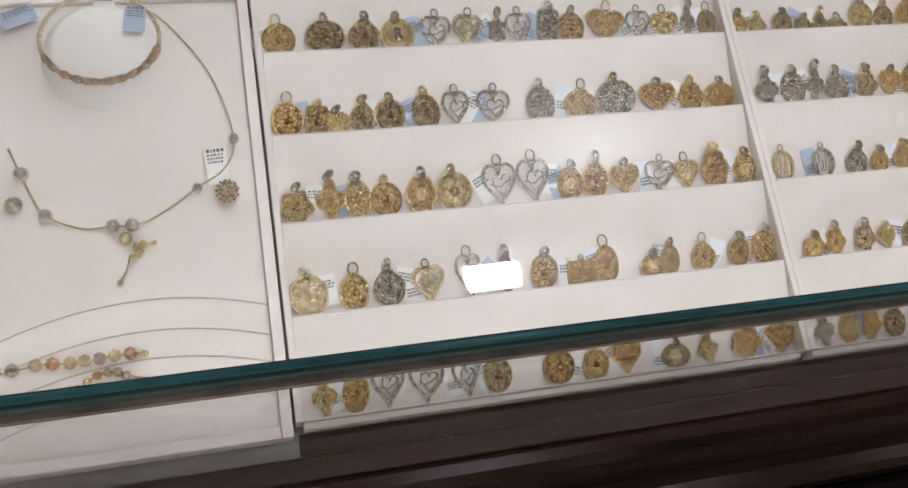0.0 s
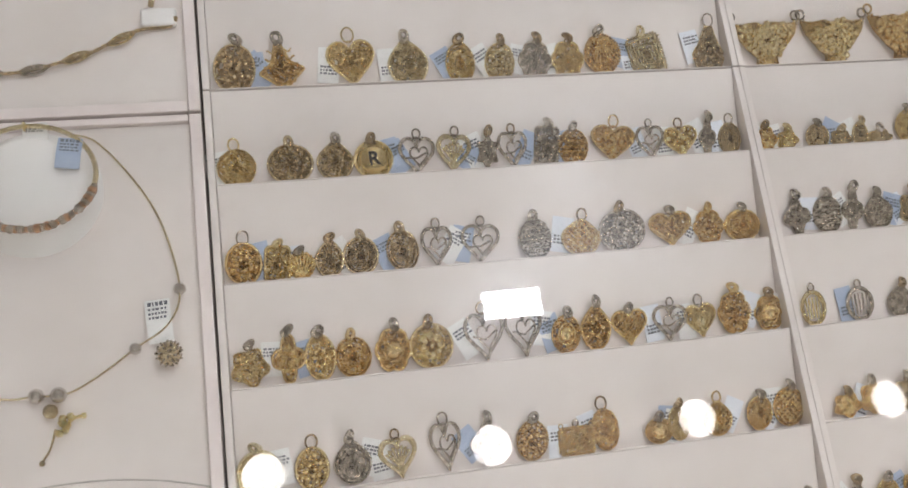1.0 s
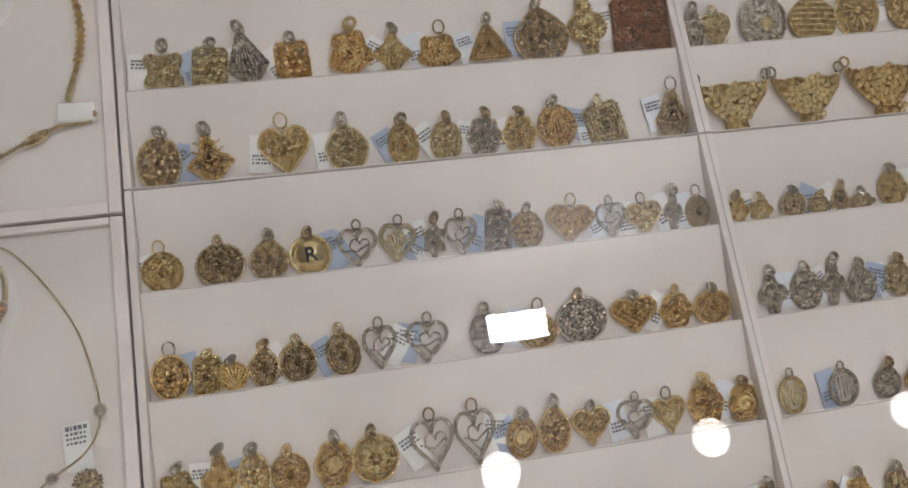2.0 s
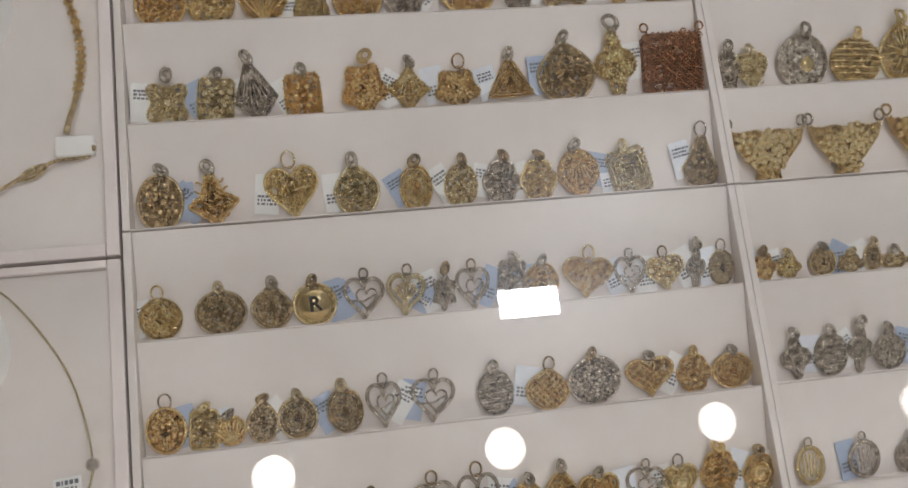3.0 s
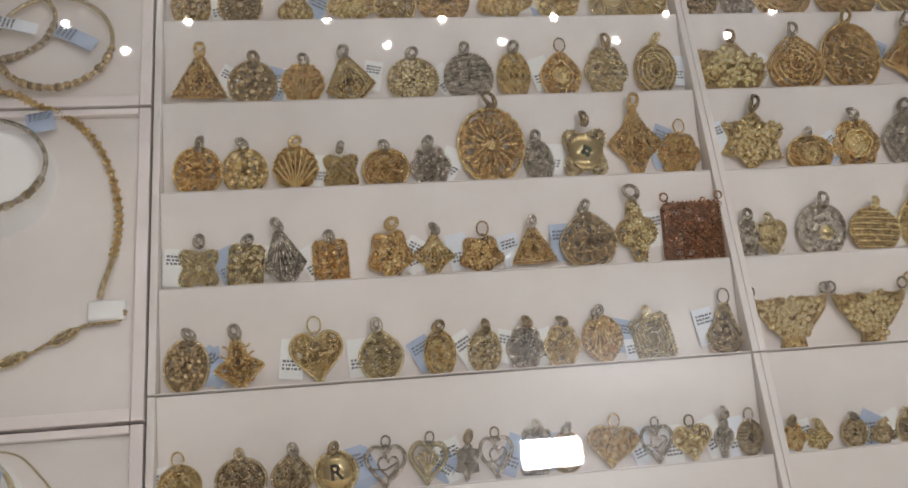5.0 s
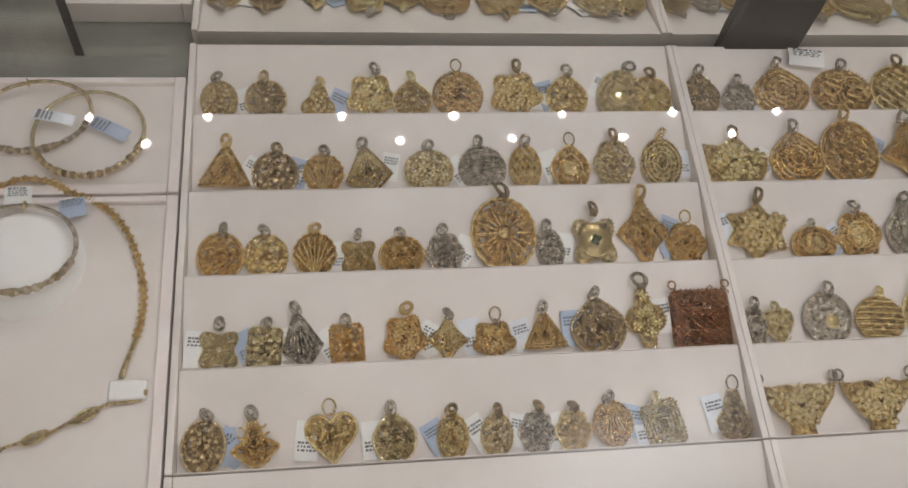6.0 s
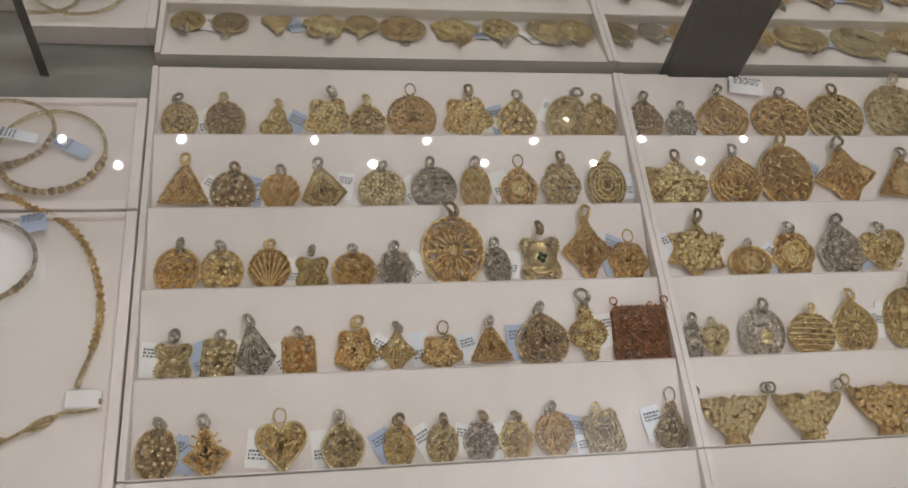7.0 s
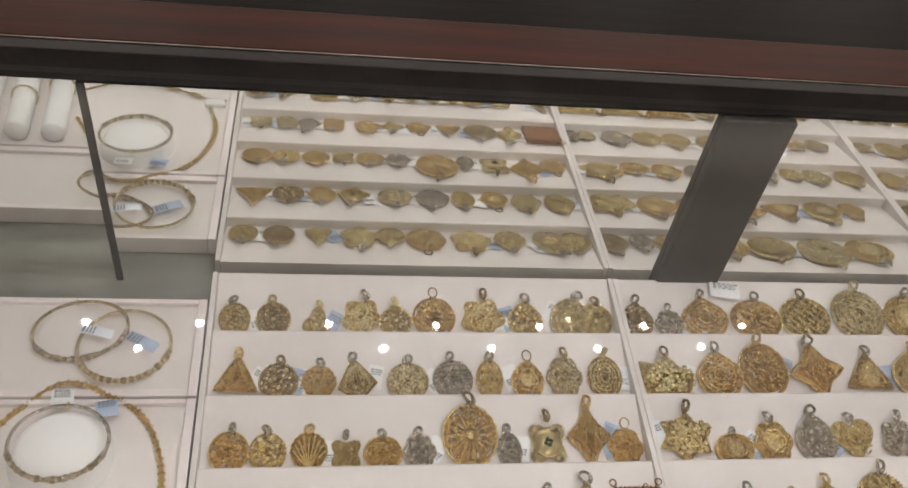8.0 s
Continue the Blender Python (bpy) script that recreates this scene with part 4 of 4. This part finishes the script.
pendant_row(2, '''
round o -143.2 28.2 35.1 -
round y -113.5 27.5 33.6 -
fan o -86.2 27.1 33.8 -
quatre y -59.6 26.1 29.4 -
round o -32.3 28.4 29.7 -
flower w -5.6 24.9 31.1 -
scallop o 31.4 43.5 57.6 -
oval w 62.1 18.1 32.6 -
quatre p 89.9 35.1 43 g
diamond o 122.6 34.9 53.9 t
daisy o 148.9 29.1 36.9 l
star y 197 51.5 50.6 -
round o 238.2 32.4 28.5 -
daisy o 271.5 34.6 40 -
teardrop w 307.2 35.3 45.7 -
heart y 341.3 37.4 39.3 -
cluster w 376.5 34.3 40.5 -
''')
pendant_row(3, '''
triangle o -141.1 34.6 40.8 t
medal d -110.5 29.5 35 -
fan o -80 26.8 33.1 -
kite y -48.3 31.9 38.2 t
lace p -12.1 33.4 35.7 -
lines w 24.9 32.8 38.6 -
target y 51.5 22.3 38.4 -
teardrop o 81.6 27.3 40.5 lt
daisy p 112.2 30.5 42.2 -
target y 144.4 30 42.7 -
crown y 195.5 50.9 43.3 -
teardrop o 244.2 42.1 47.4 -
medal o 283.7 44.6 55.8 -
diamond o 331.9 48.9 54.5 -
triangle o 375.9 44.8 44.8 t
teardrop y 415.8 40.7 48.3 -
''')
pendant_row(4, '''
oval y -145 25.2 34 -
medal d -114.8 27.6 35.1 -
trefoil y -83 25.3 30.8 -
cluster y -48.6 35.5 41.1 -
teardrop y -18.6 27.7 34.4 -
round o 12.3 36.6 44.9 l
cluster y 51.2 40.2 43.4 t
teardrop y 87.4 30.1 39.4 -
eye p 118 32.3 45.6 -
oval y 148.3 30.7 37.5 -
teardrop d 184.1 30.5 39.8 -
flower w 214.1 27.4 31.7 -
teardrop o 247.6 44.7 45.3 -
round o 292 49 44.3 -
round y 339.7 49.5 46.9 -
round p 389.7 53.2 56.8 -
round y 437.6 48.2 50.5 -
''')


def filled_row(k, x):
    """The far end of a row, out to the edge of the third tray, side by side."""
    rng = random.Random(70 + k)
    lines = [""]
    while x < 805:
        w = rng.uniform(24, 38) if k > 0 else rng.uniform(14, 23)
        if x < 508 and x + w > 493:
            x = 508.0
        lines.append(f"{rng.choice(('lace', 'daisy', 'target', 'heart', 'teardrop', 'cluster', 'oval'))} {rng.choice('yypod')} {x + w / 2:.1f} {w:.1f} {w * 1.28:.1f} -")
        x += w + rng.uniform(0, 5)
    pendant_row(k, "\n".join(lines + [""]))


for k, x in ((-5, 236), (-4, 249), (-3, 260), (-2, 264), (-1, 279), (0, 368), (1, 394), (2, 397), (3, 439), (4, 465)):
    filled_row(k, x)

# ---- necklaces, bangles and bracelets on the flat boards ----
def pad(y):
    return crest(y) - 0.004


def smooth_path(points, per=8):
    """A rounded line through (x, y, height over the pad)."""
    pts = [Vector((x, y, pad(y) + h)) for x, y, h in points]
    out = []
    for i in range(len(pts) - 1):
        a, b, c, d = pts[max(i - 1, 0)], pts[i], pts[i + 1], pts[min(i + 2, len(pts) - 1)]
        for q in range(per):
            t = q / per
            out.append(0.5 * (2 * b + (c - a) * t + (2 * a - 5 * b + 4 * c - d) * t * t + (3 * b - a - 3 * c + d) * t ** 3))
    return out + [pts[-1]]


def stand(x, y, r, h):
    ob = thing("bangle_stand", "round white velvet bangle stand on the board", "jewellery stand", "bangle stands")
    ob.matrix_world = pose(x, y, pad(y) - 0.001, math.degrees(math.atan(SLOPE)))
    m = Mesh()
    rows = []
    for f, z in ((1.22, 0.0), (1.20, 0.001), (1.12, h * 0.35), (1.04, h * 0.62), (0.95, h * 0.85), (0.83, h), (0.02, h + 0.001)):
        rows.append([(math.cos(2 * math.pi * i / 48) * r * f, math.sin(2 * math.pi * i / 48) * r * f, z) for i in range(48)])
    base = m.grid(rows)
    m.cap(base, 48, True)
    m.cap(base + 6 * 48, 48)
    m.made("drum", VELVET, ob, smooth=True)
    return ob


def bangle(x, y, z, rx, ry, turn, lean, seed, label, metal="p"):
    rng = random.Random(seed)
    ob = thing("bangle", label, "bangle", "bangles on the boards")
    ob.matrix_world = pose(x, y, z, lean, 0, turn)
    m = Mesh()
    m.tube([(math.cos(2 * math.pi * i / 60) * rx, math.sin(2 * math.pi * i / 60) * ry, 0) for i in range(60)], 0.0014, True, 6)
    m.made("hoop", METALS[metal], ob, smooth=True)
    m, dark = Mesh(), Mesh()
    for i in range(33):
        a = -math.pi / 2 + (i - 16) * 0.078
        c = (math.cos(a) * rx, math.sin(a) * ry, 0)
        if i % 3 == 1:
            for q in range(6):
                b = 2 * math.pi * q / 6
                m.ball((c[0] + math.cos(b) * 0.0016, c[1], math.sin(b) * 0.0016), 0.0011, 5, 4)
        (dark if i % 2 else m).ball(c, rng.uniform(0.0017, 0.0029), 7, 5)
    m.made("beadwork", METALS["w" if seed % 2 else "d"], ob, "clustered bead ornament")
    dark.made("beadwork", METALS["c"] if seed == 3 else GROUNDS["d"], ob, "darker beads of the ornament")
    m = Mesh()
    m.ring((0, ry, 0), 0.0022, 0.0007, "x", 10, 5)
    m.made("clasp", METALS["y"], ob)
    return ob


def loose_tag(x, y, z, w, h, turn, tip, mat, label):
    ob = thing("paper_tag", label, "price tag", "loose tags on the boards")
    ob.matrix_world = pose(x, y, z, tip, 0, turn)
    m = Mesh()
    rows = []
    for j in range(5):
        v = -h / 2 + h * j / 4
        q = 0.001 * (1 - ((j - 2) / 2) ** 2)
        rows.append([(-w / 2, v, q), (w / 2, v, q), (w / 2, v, q + 0.0003), (-w / 2, v, q + 0.0003)])
    base = m.grid(rows)
    m.cap(base, 4)
    m.cap(base + 16, 4, True)
    m.made("paper", mat, ob)
    p = Mesh()
    rng = random.Random(int(1e5 * (x + 1)))
    for k in range(4):
        v = h * (0.05 + 0.1 * k)
        a = -w * 0.38
        while a < w * 0.33:
            step = w * rng.uniform(0.05, 0.15)
            p.block(a, a + step, v, v + h * (0.05 if k < 3 else 0.09), 0.0013, 0.00142)
            a += step + w * rng.uniform(0.03, 0.07)
    p.made("print", INK, ob, "dark printed bars")
    return ob


def necklace(name, label, points, wire, metal, beads, category="necklace"):
    ob = thing(name, label, category)
    m = Mesh()
    m.tube(smooth_path(points), wire, False, 6)
    m.made("wire", METALS[metal], ob, smooth=True)
    for x, y, r, col in beads:
        m = Mesh()
        m.ball((x, y, pad(y) + r), r, 14, 10)
        m.made("bead", POLISHED_SILVER if col == "w" else METALS[col], ob, "round polished metal bead", True)
    return ob


# front board: ball necklace round a stand with a bangle
stand(-0.2565, 0.346, 0.0295, 0.017)
bangle(-0.255, 0.348, pad(0.348) + 0.0185, 0.0335, 0.0285, 3, 4, 3, "pale gold bangle with beadwork on a white stand")
ball_necklace = necklace("ball_necklace", "fine silver wire necklace with worked metal balls",
    [(-0.238, 0.379, 0.001), (-0.224, 0.3736, 0.001), (-0.2052, 0.350, 0.001), (-0.1916, 0.3233, 0.001), (-0.1839, 0.287, 0.003), (-0.1905, 0.268, 0.003), (-0.2078, 0.2565, 0.003), (-0.2226, 0.247, 0.001), (-0.2367, 0.2388, 0.002),
     (-0.2459, 0.2363, 0.003), (-0.2565, 0.2373, 0.002), (-0.2729, 0.2377, 0.001), (-0.2919, 0.2463, 0.003), (-0.3007, 0.2624, 0.001), (-0.311, 0.290, 0.001)], 0.0006, "p",
    [(-0.1839, 0.2862, 0.0034, "w"), (-0.2078, 0.2562, 0.0032, "w"), (-0.2456, 0.2363, 0.0042, "w"), (-0.2563, 0.2368, 0.0040, "w"), (-0.2497, 0.2285, 0.0038, "d"), (-0.2919, 0.2463, 0.0040, "w"), (-0.3040, 0.272, 0.0045, "w")])
charm = thing("gold_charm", "small gold charm hanging below the ball necklace", "charm")
m = Mesh()
for i in range(9):
    a = 2.4 * i
    m.ball((-0.2435 + math.cos(a) * 0.0016 * (i % 4), 0.2215 + math.sin(a) * 0.0016 * (i % 4), pad(0.2215) + 0.003), 0.0022, 6, 4)
m.tube(smooth_path([(-0.2420, 0.222, 0.002), (-0.2385, 0.2245, 0.002), (-0.2345, 0.2250, 0.002)]), 0.0009)
m.ball((-0.2343, 0.2251, pad(0.225) + 0.002), 0.0018)
m.made("bird", METALS["y"], charm)
m = Mesh()
m.tube(smooth_path([(-0.2480, 0.220, 0.001), (-0.2508, 0.2103, 0.0008), (-0.2545, 0.2045, 0.0012)]), 0.0006)
m.ball((-0.2545, 0.2037, pad(0.2037) + 0.0016), 0.0017)
m.made("drop_chain", METALS["d"], charm)
ball = thing("filigree_ball", "openwork silver filigree ball beside a white tag", "pendant")
m = Mesh()
m.ball((-0.1906, 0.2512, pad(0.2512) + 0.0066), 0.0062, 12, 9)
m.made("core", METALS["d"], ball)
m = Mesh()
for i in range(46):
    zz = 1 - 2 * (i + 0.5) / 46
    a = 2.39996 * i
    rr = math.sqrt(1 - zz * zz)
    m.ball((-0.1906 + math.cos(a) * rr * 0.0066, 0.2512 + math.sin(a) * rr * 0.0066, pad(0.2512) + 0.0069 + zz * 0.0066), 0.0009, 5, 4)
m.made("granules", METALS["w"], ball)
loose_tag(-0.1953, 0.2700, pad(0.27) + 0.002, 0.0130, 0.0235, 4, 4, TAG_WHITE, "white printed paper tag beside filigree ball")
loose_tag(-0.2345, 0.3595, pad(0.36) + 0.019, 0.0125, 0.017, -8, 3, TAG_BLUE, "blue grey printed tag on the bangle")
loose_tag(-0.2522, 0.3745, pad(0.375) + 0.014, 0.0125, 0.011, 0, 20, TAG_WHITE, "white folded paper tag behind the bangle")
loose_tag(-0.3020, 0.372, pad(0.372) + 0.006, 0.020, 0.011, 22, 4, TAG_BLUE, "blue grey paper tag beside the bangle")
GREY = thing("grey_bead_end", "grey oblong bead at the necklace end", "bead")
m = Mesh()
m.ball((-0.3085, 0.254, pad(0.254) + 0.004), 0.005, 10, 8, 0.8)
m.made("bead", METALS["w"], GREY, smooth=True)


def bead_bracelet(label, points, r, cols):
    ob = thing("bead_bracelet", label, "bracelet", "bracelets on the front board")
    path = smooth_path(points, 6)
    m = Mesh()
    m.tube(path, 0.0006)
    m.made("cord", METALS["d"], ob)
    step = max(1, int(len(path) / cols))
    for i in range(0, len(path) - 6, step):
        m = Mesh()
        p = path[i]
        m.ball((p.x, p.y, p.z), r, 10, 7)
        for q in range(8):
            b = 2 * math.pi * q / 8
            m.ball((p.x + math.cos(b) * r * 0.8, p.y + math.sin(b) * r * 0.8, p.z + r * 0.45), r * 0.28, 5, 4)
        m.made("bead", METALS["dwpcd"[i // step % 5]], ob)
    m = Mesh()
    a, b = path[-5], path[-1]
    m.tube([a, (a + b) / 2, b], 0.0016, False, 6, [1, 1.25, 0.6])
    m.ring(tuple(b), 0.0015, 0.0005, "z", 10, 5)
    m.made("clasp", METALS["y"], ob, "gold lobster clasp")


bead_bracelet("multicoloured metal bead bracelet with gold clasp",
              [(-0.3375, 0.1585, 0.003), (-0.3077, 0.1605, 0.003), (-0.2974, 0.1617, 0.003), (-0.2858, 0.1607, 0.003), (-0.2766, 0.1607, 0.003), (-0.2673, 0.1610, 0.003), (-0.2579, 0.1619, 0.003), (-0.2484, 0.1620, 0.002), (-0.2437, 0.1615, 0.002)], 0.0036, 9)
bead_bracelet("knotted metal chain bracelet with gold clasp",
              [(-0.3325, 0.1465, 0.003), (-0.3078, 0.1453, 0.003), (-0.2926, 0.1440, 0.003), (-0.2797, 0.1455, 0.003), (-0.2690, 0.1520, 0.003), (-0.2583, 0.1526, 0.003), (-0.2505, 0.1473, 0.003), (-0.2452, 0.1460, 0.002), (-0.2390, 0.1457, 0.002)], 0.0026, 16)

# middle board: woven chain round a stand with a bangle
stand(-0.2515, 0.5265, 0.0285, 0.016)
bangle(-0.2505, 0.5280, pad(0.528) + 0.0175, 0.0318, 0.0275, -2, 3, 7, "white gold bangle with twisted front on a white stand", "w")


def link_chain(name, label, points, r, metal, flat=1.6):
    ob = thing(name, label, "necklace")
    path = smooth_path(points, 7)
    m = Mesh()
    m.tube(path, r * 0.75, False, 6)
    m.made("core", GROUNDS[metal], ob)
    m = Mesh()
    for i in range(len(path) - 1):
        p, d = path[i], (path[i + 1] - path[i])
        s = Vector((-d.y, d.x, 0)).normalized() * r * flat * 0.5
        for sgn in (-1, 1):
            if i % 2:
                m.ball(tuple(p + s * sgn + Vector((0, 0, r * 0.2))), r * 0.66, 5, 4)
            m.ball(tuple(p + d * 0.5 + s * sgn * 0.4 + Vector((0, 0, r * 0.5))), r * 0.5, 5, 4)
    m.made("links", METALS[metal], ob, "woven flat links")
    return ob


link_chain("woven_chain", "flat woven yellow gold chain laid on the board",
           [(-0.312, 0.520, 0.002), (-0.2942, 0.552, 0.002), (-0.2823, 0.5655, 0.002), (-0.263, 0.5815, 0.003), (-0.2432, 0.5805, 0.003), (-0.232, 0.5737, 0.003), (-0.2171, 0.5675, 0.002), (-0.2063, 0.5595, 0.002), (-0.195, 0.5447, 0.002),
            (-0.1867, 0.5234, 0.002), (-0.1833, 0.5049, 0.002), (-0.1835, 0.4905, 0.002), (-0.1856, 0.4784, 0.002)], 0.0020, "o")
link_chain("silver_chain_end", "fine silver chain end with worked links",
           [(-0.1856, 0.4775, 0.002), (-0.1884, 0.4682, 0.002), (-0.1908, 0.4599, 0.002), (-0.1915, 0.4555, 0.002)], 0.0017, "d", 1.0)
clip = thing("chain_clip", "small white plastic clip holding the chain", "clip")
bm = prism([(0.4425, pad(0.445) - 0.0004), (0.4425, pad(0.445) + 0.004), (0.4535, pad(0.445) + 0.005), (0.4535, pad(0.445) - 0.0004)], -0.1975, -0.1775, 0.0014)
part("body", bm, VELVET, clip, smooth=True)
link_chain("marquise_chain", "silver chain with pointed oval links",
           [(-0.1775, 0.4470, 0.004), (-0.1815, 0.4425, 0.002), (-0.198, 0.4407, 0.002), (-0.2064, 0.4363, 0.002), (-0.2134, 0.4336, 0.002), (-0.2257, 0.4271, 0.002), (-0.2421, 0.4219, 0.002), (-0.262, 0.417, 0.002), (-0.285, 0.418, 0.002), (-0.315, 0.435, 0.002)], 0.0013, "d", 1.0)
for x, y, turn in ((-0.2085, 0.4355, 28), (-0.2330, 0.4248, 22), (-0.2560, 0.4180, 12), (-0.2790, 0.4172, -6)):
    link = thing("marquise_link", "pointed oval silver link of the chain", "chain link", "pointed links of the chain")
    link.matrix_world = pose(x, y, pad(y) + 0.002, 0, 0, turn)
    m = Mesh()
    m.tube([(math.copysign(abs(math.cos(2 * math.pi * i / 20)) ** 1.2, math.cos(2 * math.pi * i / 20)) * 0.0075, math.sin(2 * math.pi * i / 20) * 0.0026, 0) for i in range(20)], 0.0008, True, 5)
    for i in range(5):
        m.ball(((i - 2) * 0.0024, 0, 0.0004), 0.0014, 6, 4)
    m.made("openwork", GROUNDS["p" if turn > 15 else "w"], link)
loose_tag(-0.2555, 0.5640, pad(0.565) + 0.012, 0.0150, 0.013, 2, 15, TAG_WHITE, "white folded paper tag behind the stand")
loose_tag(-0.2260, 0.5590, pad(0.559) + 0.008, 0.0150, 0.012, 12, 8, TAG_BLUE, "blue grey printed tag on the chain")

# back board: two bangles lying crosswise
bangle(-0.2560, 0.6265, pad(0.6265) + 0.006, 0.0335, 0.0235, 14, 12, 11, "thin gold bangle with bead front leaning on another", "d")
bangle(-0.2230, 0.6145, pad(0.6145) + 0.0045, 0.0330, 0.0310, 12, 4, 12, "thin pale gold bangle with worked front", "p")
loose_tag(-0.2110, 0.6175, pad(0.6175) + 0.004, 0.0095, 0.025, 62, 3, TAG_BLUE, "blue grey printed tag inside a bangle")
loose_tag(-0.2440, 0.6240, pad(0.6240) + 0.007, 0.0080, 0.024, 78, 3, TAG_PAPER, "pale printed tag between the bangles")
loose_tag(0.2700, 0.6730, crest(0.673) + 0.0015, 0.0265, 0.0145, -8, 10, TAG_WHITE, "white paper card above the back row")
# white bracelet rolls on the far part of the boards
for i in range(3):
    roll = thing("bracelet_roll", "white velvet roll lying on the board", "jewellery roll", "white rolls")
    roll.matrix_world = pose(-0.330 - 0.032 * i, 0.500, pad(0.500) + 0.0105, 90 + math.degrees(math.atan(SLOPE)), 0, -6)
    m = Mesh()
    rows = [[(math.cos(2 * math.pi * q / 24) * 0.0105 * f, math.sin(2 * math.pi * q / 24) * 0.0105 * f, z) for q in range(24)] for f, z in ((0.85, -0.06), (1, -0.058), (1, 0.058), (0.85, 0.06))]
    base = m.grid(rows)
    m.cap(base, 24, True)
    m.cap(base + 72, 24)
    m.made("roll", VELVET, roll, smooth=True)
    m = Mesh()
    m.ring((0, 0, 0.02 - 0.02 * i), 0.0118, 0.0010, "z", 28, 6)
    m.made("band", METALS["d"], roll, "thin metal bracelet round the roll")
